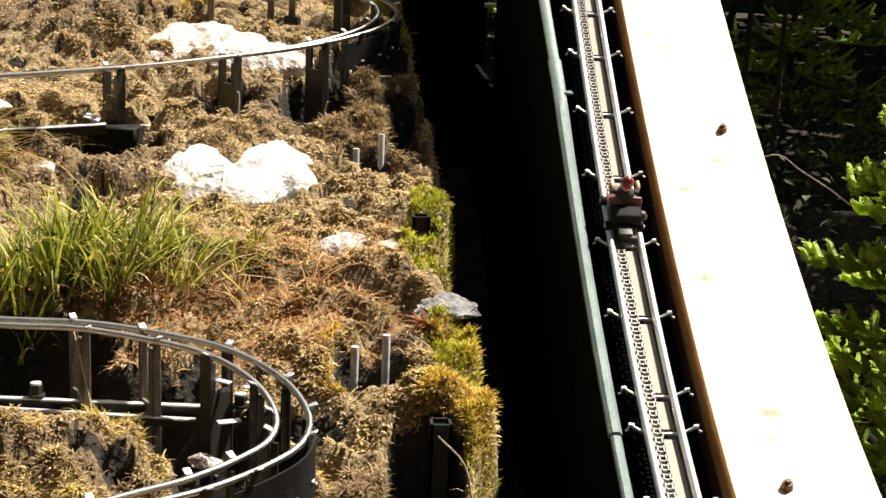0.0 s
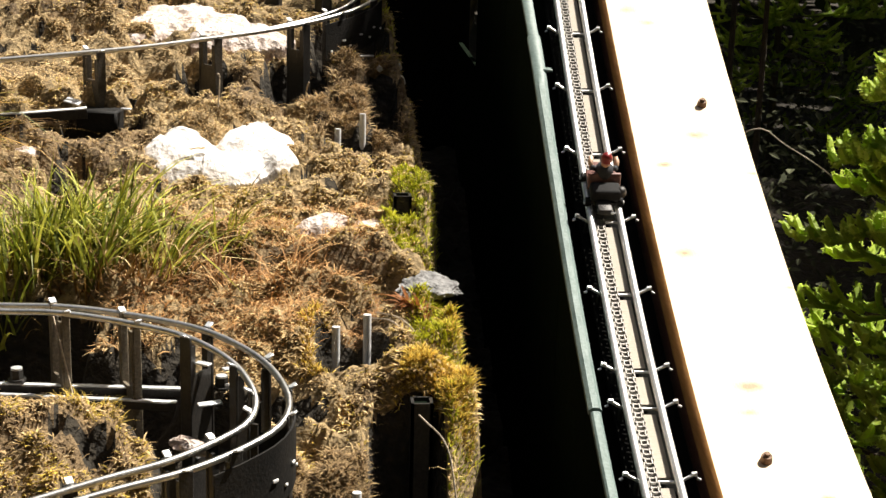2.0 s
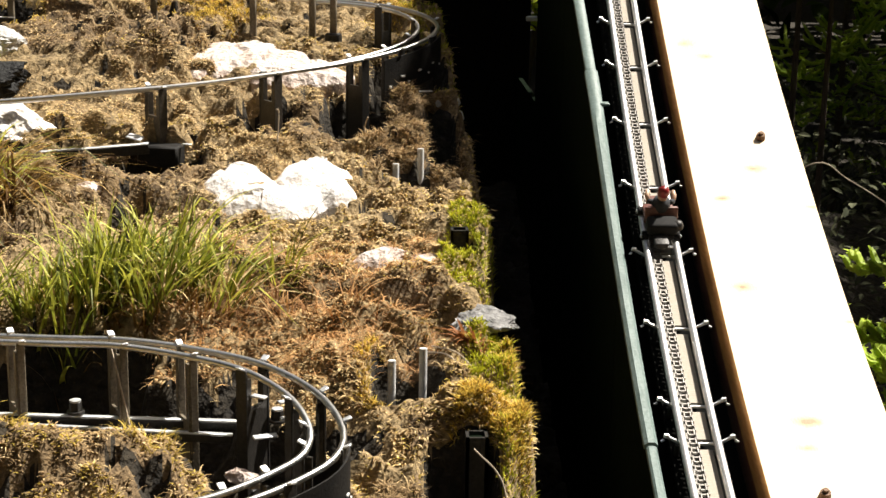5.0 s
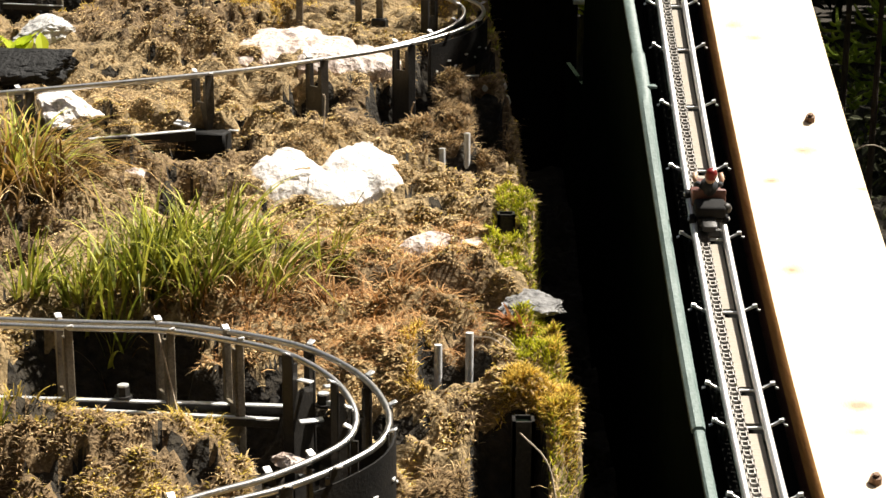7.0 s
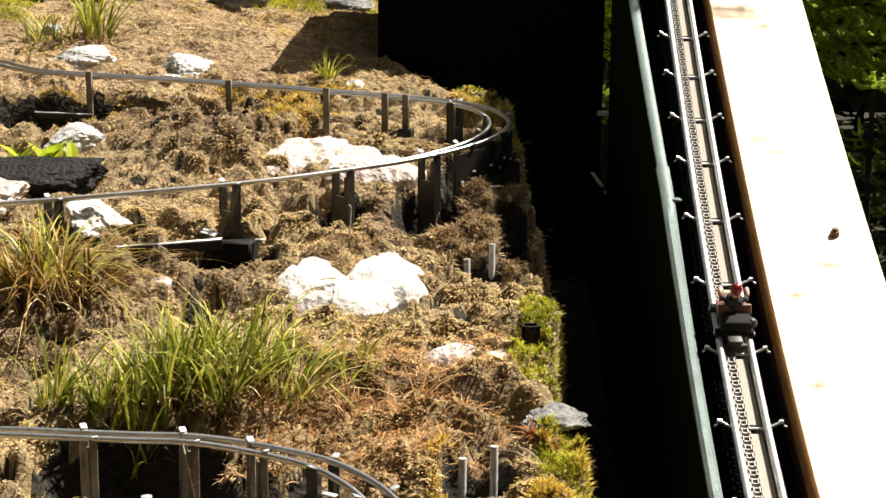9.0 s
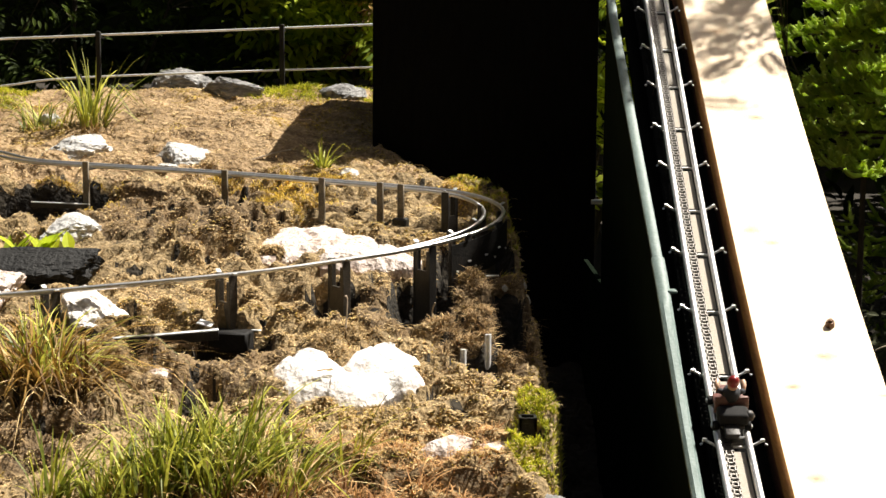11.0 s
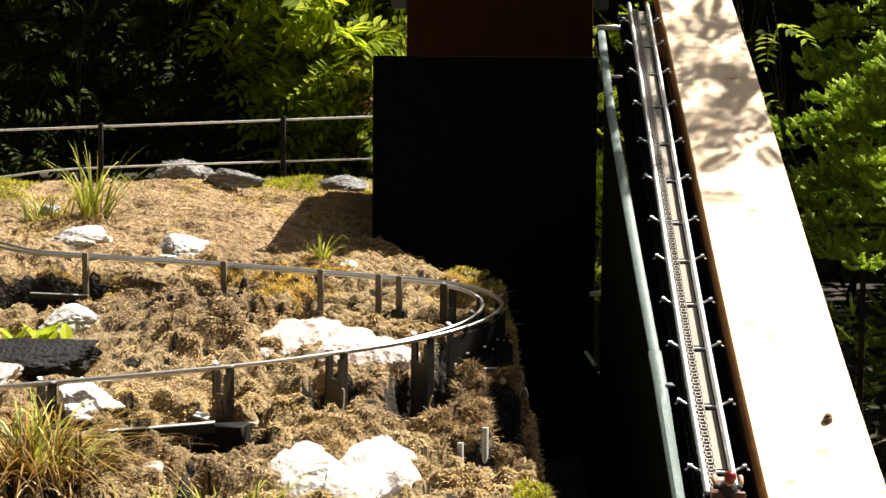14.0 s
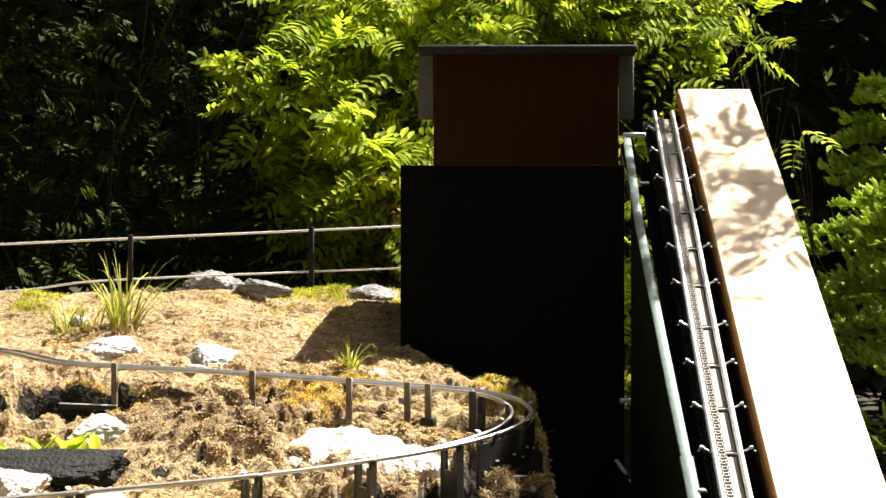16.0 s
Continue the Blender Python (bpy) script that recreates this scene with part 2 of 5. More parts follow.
def tube(bm, pts, r, n=8, closed_ends=True, flat=1.0, taper=None):
    """A round bar along points. taper: the radius at each point as a share of r."""
    pts = [Vector(p) for p in pts]
    rings = []
    for i, p in enumerate(pts):
        d = (pts[min(i + 1, len(pts) - 1)] - pts[max(i - 1, 0)]).normalized()
        side = d.cross(Vector((0, 0, 1)))
        side = side.normalized() if side.length > 1e-3 else Vector((1, 0, 0))
        up = side.cross(d)
        k = taper[i] if taper else 1.0
        rings.append([bm.verts.new(p + (side * math.cos(a) + up * math.sin(a) * flat) * r * k) for a in (2 * math.pi * j / n for j in range(n))])
    for a, b in zip(rings, rings[1:]):
        for j in range(n):
            bm.faces.new((a[j], a[(j + 1) % n], b[(j + 1) % n], b[j]))
    if closed_ends:
        bm.faces.new(rings[0][::-1])
        bm.faces.new(rings[-1])
    return bm


def spline(ctrl, step=0.012):
    """A smooth line through control points, with points about a step apart."""
    c = [Vector(p) for p in ctrl]
    c = [c[0] * 2 - c[1]] + c + [c[-1] * 2 - c[-2]]
    out = []
    for i in range(1, len(c) - 2):
        p0, p1, p2, p3 = c[i - 1:i + 3]
        k = max(2, round((p2 - p1).length / step))
        for j in range(k):
            t = j / k
            out.append(0.5 * (2 * p1 + (p2 - p0) * t + (2 * p0 - 5 * p1 + 4 * p2 - p3) * t * t + (3 * p1 - p0 - 3 * p2 + p3) * t ** 3))
    return out + [c[-2]]


# ---- the ground: a mossy slope that rises from the viewer, with a drop along the lift ----
def smooth(a, b, x):
    t = np.clip((x - a) / (b - a), 0, 1)
    return t * t * (3 - 2 * t)


def edge_x(y):
    return np.interp(y, [0.5, 1.25, 1.37, 1.48, 1.56, 1.65, 1.79, 1.93, 2.15, 2.4, 2.60, 2.70, 2.76, 2.80, 2.83, 2.86, 2.95, 3.4], [0.075, 0.085, 0.104, 0.152, 0.14, 0.145, 0.118, 0.138, 0.130, 0.114, 0.108, 0.100, 0.075, 0.042, 0.0, -0.05, -0.12, -0.14])


PITS = [  # x, y, half length, half width, depth
    (-0.22, 1.482, 0.20, 0.034, 0.06), (-0.335, 1.572, 0.088, 0.068, 0.14), (-0.205, 1.535, 0.060, 0.030, 0.06), (-0.105, 1.385, 0.045, 0.055, 0.055), (-0.13, 1.44, 0.05, 0.04, 0.04), (-0.295, 2.132, 0.052, 0.045, 0.11), (-0.40, 2.135, 0.07, 0.018, 0.04), (-0.685, 2.680, 0.105, 0.072, 0.15), (-0.43, 2.125, 0.13, 0.026, 0.08),
    (-0.028, 2.275, 0.044, 0.078, 0.12), (0.055, 2.42, 0.055, 0.055, 0.07), (-0.385, 2.652, 0.036, 0.034, 0.09), (-0.188, 2.620, 0.042, 0.034, 0.09),
    (0.107, 1.858, 0.020, 0.034, 0.07), (0.038, 1.574, 0.036, 0.030, 0.055), (0.088, 1.372, 0.034, 0.084, 0.16), (0.045, 2.085, 0.03, 0.02, 0.02),
    (0.099, 2.22, 0.021, 0.085, 0.10), (-0.153, 2.265, 0.030, 0.034, 0.06), (0.045, 1.25, 0.07, 0.05, 0.06), (0.015, 1.315, 0.035, 0.02, 0.025),
    (-0.55, 2.10, 0.02, 0.02, 0.03), (-0.40, 1.24, 0.03, 0.03, 0.03),
]
MOUNDS = [  # x, y, radius, height
    (-0.40, 1.40, 0.06, 0.044), (-0.33, 1.395, 0.05, 0.025), (-0.27, 1.385, 0.05, 0.025), (-0.215, 1.395, 0.042, 0.038), (-0.30, 1.33, 0.06, 0.03), (-0.20, 1.32, 0.045, 0.02),
    (-0.140, 2.115, 0.045, 0.014), (-0.133, 2.060, 0.020, 0.022), (0.09, 1.52, 0.05, 0.02), (0.06, 1.775, 0.07, 0.030), (-0.22, 1.28, 0.10, 0.03), (0.12, 1.47, 0.06, 0.02), (0.06, 2.15, 0.045, 0.022), (-0.53, 2.62, 0.09, 0.035),
    (-0.36, 2.52, 0.10, 0.03), (-0.12, 2.50, 0.09, 0.02), (-0.02, 1.62, 0.10, 0.02), (-0.30, 1.72, 0.16, 0.03), (-0.52, 2.0, 0.12, 0.03),
    (-0.35, 1.36, 0.08, 0.02), (-0.16, 2.10, 0.10, 0.008), (0.10, 1.93, 0.05, 0.015), (-0.38, 3.05, 0.25, 0.02),
]


PEAT = [  # x, y, half length, half width of the bare brown places
    (-0.33, 1.40, 0.10, 0.05), (-0.20, 1.36, 0.06, 0.04), (-0.25, 1.545, 0.09, 0.04), (-0.40, 1.33, 0.14, 0.08),
    (-0.077, 2.234, 0.088, 0.079), (-0.323, 2.048, 0.099, 0.067), (0.068, 2.193, 0.063, 0.173), (-0.384, 2.555, 0.13, 0.107), (-0.07, 1.981, 0.03, 0.026),
    (0.049, 1.6, 0.029, 0.048), (-0.287, 1.427, 0.022, 0.061), (0.048, 1.482, 0.017, 0.021), (0.023, 1.391, 0.027, 0.027), (0.045, 1.725, 0.035, 0.016),
    (-0.097, 1.741, 0.061, 0.038), (-0.173, 1.445, 0.03, 0.024), (-0.505, 2.59, 0.083, 0.104), (-0.192, 2.633, 0.036, 0.054), (-0.422, 2.283, 0.054, 0.027),
    (-0.082, 2.203, 0.077, 0.058), (-0.487, 1.86, 0.061, 0.071), (-0.308, 2.055, 0.098, 0.068), (-0.357, 2.684, 0.046, 0.074), (-0.106, 1.734, 0.033, 0.037),
]


def peat(x, y):
    """About 1 where the ground is bare and brown, 0 under closed moss."""
    x, y = np.asarray(x, float), np.asarray(y, float)
    k = 0.0
    for px, py, a, b in PEAT:
        k = np.maximum(k, np.exp(-(((x - px) / (0.98 * a)) ** 2 + ((y - py) / (0.98 * b)) ** 2)))
    return k + 0.16 * np.sin(71 * x + 3 * np.sin(53 * y)) * np.sin(67 * y + 2 * np.sin(59 * x)) + 0.10 * np.sin(131 * x + 97 * y + 2 * np.sin(83 * x))


def peat_at(x, y):
    """The same at one place."""
    k = max(math.exp(-((x - px) / (0.98 * a)) ** 2 - ((y - py) / (0.98 * b)) ** 2) for px, py, a, b in PEAT)
    return k + 0.16 * math.sin(71 * x + 3 * math.sin(53 * y)) * math.sin(67 * y + 2 * math.sin(59 * x)) + 0.10 * math.sin(131 * x + 97 * y + 2 * math.sin(83 * x))


def pit(x, y):
    """1 in the middle of a dug hollow, 0 outside all of them."""
    k = 0.0
    for px, py, a, b, d in PITS:
        k = np.maximum(k, np.exp(-(((x - px) / a) ** 6 + ((y - py) / b) ** 6)))
    return k


def base_height(x, y, bumps=True):
    x, y = np.asarray(x, float), np.asarray(y, float)
    z = 0.4 + 0.2625 * (np.clip(y, 0.0, 3.32) - 1.4)
    z = z - 0.35 * smooth(3.32, 4.3, y)
    z = z - 0.42 * smooth(0.008, 0.045, x - edge_x(y)) - 0.25 * smooth(0.5, 1.1, x)
    far = np.hypot(x, y - 2)
    z = z + 0.02 * np.clip(far - 6, 0, 60)
    if not bumps:
        return z
    for px, py, a, b, d in PITS:
        z = z - 1.3 * d * np.exp(-(((x - px) / a) ** 6 + ((y - py) / b) ** 6))
    for px, py, r, h in MOUNDS:
        z = z + h * np.exp(-((x - px) ** 2 + (y - py) ** 2) / r ** 2)
    return z


def rough_at(x, y):
    """How lumpy the slope is: the sandy top is smooth."""
    t = min(1.0, max(0.0, (y - 2.72) / 0.23))
    return 1.0 - 0.75 * t * t * (3 - 2 * t)


def clod(x, y):
    d = noise.voronoi(Vector((x * 13 + 1.6 * noise.noise(Vector((x * 11, y * 11, 5.0))), y * 11, 0.5)))[0]
    return d[1] - d[0]


def hollow_side(x, y):
    """The dug-out ground round the post at the drop, coloured dark for its shade."""
    ragged = 0.010 * np.sin(60 * x) + 0.008 * np.sin(95 * y + 40 * x)
    return ((x > 0.052 + ragged) & (x < 0.112 + ragged) & (y < 1.448 + ragged))


def hole(x, y):
    """1 in the small dark gaps under the edges of the moss, 0 elsewhere; more of them in bare places, none in the sand."""
    bare = min(1.0, max(0.0, peat_at(x, y)))
    h = noise.noise(Vector((x * 17 + 0.8 * noise.noise(Vector((x * 30, y * 30, 1.0))), y * 27, 12.0))) + 0.45 * noise.noise(Vector((x * 44, y * 62, 15.0)))
    t = min(1.0, max(0.0, (h - 0.40 + 0.16 * bare) / 0.16))
    return t * t * (3 - 2 * t) * rough_at(x, y) ** 2 * (1 - math.exp(-((x - 0.03) ** 2 + (y - 1.76) ** 2) / 0.0025))


def relief(x, y):
    a = noise.fractal(Vector((x * 8, y * 8, 3.1)), 1.0, 2.0, 4)
    rough = rough_at(x, y)
    k = rough * (0.55 + 0.9 * max(0.0, noise.noise(Vector((x * 5, y * 5, 9.0))) + 0.35))
    k *= 1 - 0.7 * math.exp(-((x + 0.29) ** 2 + (y - 2.05) ** 2) / 0.004)
    bare = min(1.0, max(0.0, peat_at(x, y)))
    step = noise.noise(Vector((x * 11 + 2 * a, y * 14, 2.0)))
    small = noise.noise(Vector((x * 27, y * 33 + 2 * a, 6.0)))
    crumb = noise.noise(Vector((x * 48, y * 60, 8.0))) + 0.6 * noise.noise(Vector((x * 105, y * 120, 4.0)))
    lumps = (0.010 + 0.005 * bare) * min(1.0, clod(x, y) * 2.0) ** 0.6 - 0.007 - 0.004 * bare
    return 0.012 * a - 0.024 * hole(x, y) + k * (lumps + 0.012 * math.tanh(9 * step) + 0.0065 * math.tanh(8 * small)) + (0.25 + 0.75 * rough) * 0.0042 * crumb


def gz(x, y):
    return float(base_height(x, y)) + relief(x, y)


FIELD = {}


def sample(name, x, y):
    """A stored field at many places, by straight lines between its grid points."""
    xs, ys, f = FIELD[name]
    i, j = np.clip(np.searchsorted(xs, x) - 1, 0, len(xs) - 2), np.clip(np.searchsorted(ys, y) - 1, 0, len(ys) - 2)
    u, v = (x - xs[i]) / (xs[i + 1] - xs[i]), (y - ys[j]) / (ys[j + 1] - ys[j])
    return (f[j, i] * (1 - u) + f[j, i + 1] * u) * (1 - v) + (f[j + 1, i] * (1 - u) + f[j + 1, i + 1] * u) * v


def build_ground():
    def axis(lo, hi, step, reach):
        core = list(np.arange(lo, hi, step))
        out, d = [], step
        p = hi
        while p < reach:
            out.append(p)
            d *= 1.22
            p += d
        back, d, p = [], step, lo
        while p > -reach:
            d *= 1.22
            p -= d
            back.append(p)
        return np.array(back[::-1] + core + out)
    xs, ys = axis(-1.0, 0.30, 0.0044, 400), axis(1.15, 3.45, 0.0054, 400)
    X, Y = np.meshgrid(xs, ys)
    Z = base_height(X, Y)
    k = np.array([[relief(x, y) * max(0.0, 1 - 4 * max(0.0, -0.95 - x, x - 0.30, 1.1 - y, y - 3.5)) if -1.3 < x < 0.6 and 0.8 < y < 3.8 else 0.0 for x in xs] for y in ys])
    Z = Z + k
    nx, ny = len(xs), len(ys)
    verts = np.stack([X.ravel(), Y.ravel(), Z.ravel()], 1)
    FIELD["ground"] = (xs, ys, Z)
    i = np.arange(nx * ny).reshape(ny, nx)
    faces = np.stack([i[:-1, :-1].ravel(), i[:-1, 1:].ravel(), i[1:, 1:].ravel(), i[1:, :-1].ravel()], 1)
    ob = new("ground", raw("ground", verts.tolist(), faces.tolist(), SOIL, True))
    ob.data.materials.append(SHADEHUMUS)
    ob.data.materials.append(SAND)
    ob.data.materials.append(PEATSOIL)
    cx, cy = verts[faces].mean(1)[:, 0], verts[faces].mean(1)[:, 1]
    wave = 0.35 * np.sin(3.1 * cx + 2.0 * np.sin(2.3 * cy)) + 0.25 * np.sin(5.3 * cy + 1.7 * np.sin(4.1 * cx)) + 0.1 * np.sin(17 * cx + 13 * cy)
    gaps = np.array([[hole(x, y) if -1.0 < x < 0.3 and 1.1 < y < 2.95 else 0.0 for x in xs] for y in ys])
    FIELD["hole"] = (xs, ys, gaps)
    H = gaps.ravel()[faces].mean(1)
    # Hollows, gaps and the ditch take the dark colour in place of shade.
    wild_or_shaded = (pit(cx, cy) > 0.10) | (H > 0.45) | hollow_side(cx, cy) | (cx > edge_x(cy) + 0.030) | (cy > 3.5) | (np.hypot(cx, cy - 1.0) > 6.0)
    sandy = (cy > 2.80 + 0.12 * wave + 0.03 * np.sin(41 * cx + 3 * np.sin(29 * cy))) & ~wild_or_shaded & (cy < 3.4) & (cx > -1.2 + 0.1 * wave)
    ob.data.polygons.foreach_set("material_index", np.where(wild_or_shaded, 1, np.where(sandy, 2, np.where(peat(cx, cy) > 0.36, 3, 0))).astype(np.int32))
    tagged(ob, "peaty brown garden slope covered with dry moss", "ground", kind="structure")


build_ground()


# ---- the lift: profile along the plank's near edge ----
PROFILE = np.polyfit([1.15, 1.29, 1.42, 1.6, 1.76, 1.945, 2.16, 2.4, 2.7, 2.96], [0.40, 0.440, 0.483, 0.550, 0.640, 0.747, 0.873, 0.995, 1.145, 1.309], 3)


def lift(y, off=0.0, up=0.0):
    """A place on the lift: off metres across from the plank's edge, up metres above its top."""
    s = np.polyval(np.polyder(PROFILE), y)
    n = Vector((0, -s, 1)).normalized()
    return Vector((0.355 + 0.027 * (y - 1.3) + off, y, float(np.polyval(PROFILE, y)))) + n * up


def lift_frame(y, off=0.0, up=0.0):
    s = float(np.polyval(np.polyder(PROFILE), y))
    d = Vector((0.027, 1, s)).normalized()
    x = Vector((1, -0.027, 0)).normalized()
    n = x.cross(d)
    m = Matrix((x, d, n)).transposed().to_4x4()
    return Matrix.Translation(lift(y, off, up)) @ m


def sweep_bar(bm, y0, y1, o0, o1, u0, u1, n=40, drop=None):
    """A rectangular bar along the lift between two offsets and two heights. drop: its foot is level at that height instead."""
    rings = []
    for i in range(n + 1):
        y = y0 + (y1 - y0) * i / n
        corners = [lift(y, o0, u1), lift(y, o1, u1), lift(y, o1, u0), lift(y, o0, u0)]
        if drop is not None:
            corners[2].z = corners[3].z = drop
            corners[2].y = corners[3].y = corners[0].y
        rings.append([bm.verts.new(c) for c in corners])
    for a, b in zip(rings, rings[1:]):
        for j in range(4):
            bm.faces.new((a[j], b[j], b[(j + 1) % 4], a[(j + 1) % 4]))
    bm.faces.new(rings[0])
    bm.faces.new(rings[-1][::-1])
    bmesh.ops.recalc_face_normals(bm, faces=bm.faces)
    return bm


def bevelled(bm, w=0.002):
    es = [e for e in bm.edges if len(e.link_faces) == 2 and e.calc_face_angle(0) > 1.0]
    bmesh.ops.bevel(bm, geom=es, offset=w, segments=2, affect="EDGES", profile=0.5)
    return bm


def cap_off(y):
    return float(np.interp(y, [1.0, 1.9, 2.3, 2.5, 2.8], [-0.095, -0.097, -0.108, -0.113, -0.111]))


def track_off(y):
    """The middle of the lift track, across from the plank's edge."""
    return -0.050 + 0.013 * ((y - 1.0) / 1.86) ** 2


def build_lift():
    plank = thing("pine_plank", "long fresh pale pine plank with knots along the lift", "plank")
    bm = bmesh.new()
    rings = []
    for i in range(61):
        y = 1.0 + 1.975 * i / 60
        ring = [(0.0, -0.022), (0.0, -0.012), (0.0, -0.006), (0.0010, -0.0030), (0.0040, 0), (0.1385, 0), (0.14, -0.0015), (0.14, -0.022)]
        rings.append([bm.verts.new(lift(y, o, u)) for o, u in ring])
    for p, q in zip(rings, rings[1:]):
        for j in range(8):
            bm.faces.new((p[j], q[j], q[(j + 1) % 8], p[(j + 1) % 8]))
    bm.faces.new(rings[0])
    bm.faces.new(rings[-1][::-1])
    bmesh.ops.recalc_face_normals(bm, faces=bm.faces)
    board = part("board", bm, PINE, plank)
    # Faces turned away from the sun take the shaded copy.
    board.data.materials.append(PINEEDGE)
    for f in board.data.polygons:
        f.material_index = int(f.normal.x < -0.5)
    for y, off in ((1.288, 0.053), (1.825, 0.096)):
        bm = bmesh.new()
        m = lift_frame(y, off, 0.0)
        bmesh.ops.create_cone(bm, cap_ends=True, segments=14, radius1=0.0062, radius2=0.0050, depth=0.008, matrix=m @ pose(0, 0, 0.003))
        bmesh.ops.create_cone(bm, cap_ends=True, segments=6, radius1=0.0028, radius2=0.0028, depth=0.004, matrix=m @ pose(0, 0, 0.008))
        part("screw", bm, SCREW, plank, "rusty screw head")
    beam = thing("lift_beam", "dark brown stained timber beam under the plank", "beam")
    part("beam", bevelled(sweep_bar(bmesh.new(), 1.0, 2.93, 0.006, 0.126, -0.11, -0.0235)), BROWNBEAM, beam)
    for y in (1.2, 1.9, 2.75):
        p = lift(y, 0.066, -0.10)
        g = gz(p.x, p.y) - 0.05
        bm = cuboid(bmesh.new(), (0.045, 0.045, p.z - g), Matrix.Translation((p.x, p.y, (p.z + g) / 2)), 0.003)
        part("post", bm, BROWNBEAM, beam)
    wall = thing("lift_side_wall", "green boarded wall beside the lift, near black for its shade, with a pale cap", "wall panel")
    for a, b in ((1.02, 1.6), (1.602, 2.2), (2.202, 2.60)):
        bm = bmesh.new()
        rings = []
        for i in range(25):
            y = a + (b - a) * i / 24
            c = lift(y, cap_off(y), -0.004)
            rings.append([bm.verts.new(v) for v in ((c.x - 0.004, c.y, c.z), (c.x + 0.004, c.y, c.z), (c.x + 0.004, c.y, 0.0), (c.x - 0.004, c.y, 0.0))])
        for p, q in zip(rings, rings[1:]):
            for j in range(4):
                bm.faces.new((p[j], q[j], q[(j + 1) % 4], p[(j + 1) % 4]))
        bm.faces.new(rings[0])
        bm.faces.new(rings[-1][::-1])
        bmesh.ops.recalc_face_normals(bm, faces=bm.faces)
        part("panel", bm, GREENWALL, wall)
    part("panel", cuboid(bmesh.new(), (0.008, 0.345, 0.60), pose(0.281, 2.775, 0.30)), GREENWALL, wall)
    # Added black sheet in place of the dark gap between wall and beam.
    part("shelf", sweep_bar(bmesh.new(), 1.0, 2.76, -0.087, 0.0, -0.060, -0.048), BLACKWOOD, wall, "added black shelf for the dark gap")
    for a, b, lap in ((1.02, 1.352, 0.0), (1.355, 1.945, 0.0015), (1.947, 2.765, 0.0)):
        bm = bmesh.new()
        rings = []
        for i in range(31):
            y = a + (b - a) * i / 30
            o, wide = cap_off(y), 1.0 + 0.35 * float(smooth(1.6, 2.1, y))
            rings.append([bm.verts.new(lift(y, o + dx * wide, dz)) for dx, dz in ((-0.0050 - lap, -0.004), (-0.0050 - lap, 0.001), (-0.003, 0.0030 + lap), (0.003, 0.0030 + lap), (0.0050 + lap, 0.001), (0.0050 + lap, -0.004))])
        for p, q in zip(rings, rings[1:]):
            for j in range(6):
                bm.faces.new((p[j], q[j], q[(j + 1) % 6], p[(j + 1) % 6]))
        bm.faces.new(rings[0])
        bm.faces.new(rings[-1][::-1])
        bmesh.ops.recalc_face_normals(bm, faces=bm.faces)
        part("cap_strip", bm, GREENCAP, wall, "weathered pale green cap strip")
    c = lift(2.765, -0.098, 0.004)
    part("bracket", cuboid(bmesh.new(), (0.04, 0.012, 0.008), Matrix.Translation(c), 0.001), ZINC, wall, "bright metal bracket")
    c = lift(2.62, -0.095, -0.01)
    part("bracket", cuboid(bmesh.new(), (0.022, 0.012, 0.004), Matrix.Translation(c), 0.001), ZINC, wall, "bright metal bracket")
    c = lift(1.885, -0.087, 0.0)
    part("tab", cuboid(bmesh.new(), (0.012, 0.016, 0.004), Matrix.Translation(c), 0.001), GREENCAP, wall)

    track = thing("lift_track", "steel lift track with drive chain and side pins", "model track")
    mid, half = -0.050, 0.0165
    for s in (-1, 1):
        pts = [lift(1.0 + 1.86 * i / 70, track_off(1.0 + 1.86 * i / 70) + s * half, 0.004) for i in range(71)]
        part("rail", tube(bmesh.new(), pts, 0.0040, 10), LIFTSTEEL, track)
    # Black board that stands for the dark trough under the rails.
    part("base_board", sweep_bar(bmesh.new(), 1.0, 2.86, mid - 0.024, mid + 0.026, -0.024, -0.016), BLACKWOOD, track, "black base board, dark for the shaded trough")
    ys = [1.065, 1.165, 1.265, 1.36, 1.41, 1.52, 1.63, 1.74, 1.85, 1.955, 2.04, 2.13, 2.215, 2.315, 2.41, 2.515, 2.615, 2.71, 2.795]
    bm = bmesh.new()
    cuboid(bm, (0.0140, 1.0, 0.003), pose(0, 0, 0))
    strip = mesh_of("guide_strip", bm, PALE)
    bm = bmesh.new()
    tube(bm, [(-0.031, 0.002, 0.0062), (-0.029, 0.001, 0.0048), (-0.017, 0, -0.002), (0.017, 0, -0.002), (0.029, 0.001, 0.0048), (0.031, 0.002, 0.0062)], 0.0016, 6)
    for s in (-1, 1):
        tube(bm, [(s * 0.029, 0.0015, 0.0058), (s * 0.0335, 0.0015, 0.0066)], 0.0023, 6)
        tube(bm, [(s * 0.0335, -0.001, 0.0035), (s * 0.0365, -0.002, 0.0025)], 0.0013, 5)
    tie = mesh_of("tie", bm, ZINC)
    bm = tube(bmesh.new(), [(0, 0, -0.003), (0, 0, -0.018)], 0.0028, 6)
    stud = mesh_of("stud", bm, BLACKSTEEL)
    for y, nxt in zip(ys, ys[1:] + [2.85]):
        o = track_off(y)
        # Strip pieces end short of the ties; the gaps stand for tie shadows.
        long = (lift(nxt) - lift(y)).length - 0.014
        piece("guide_strip", strip, track, lift_frame((y + nxt) / 2, o + 0.0052, -0.004) @ Matrix.Diagonal((1, long, 1, 1)), "pale guide strip, its gaps standing for tie shadows")
        piece("tie", tie, track, lift_frame(y, o, 0.0), "bright bent pin")
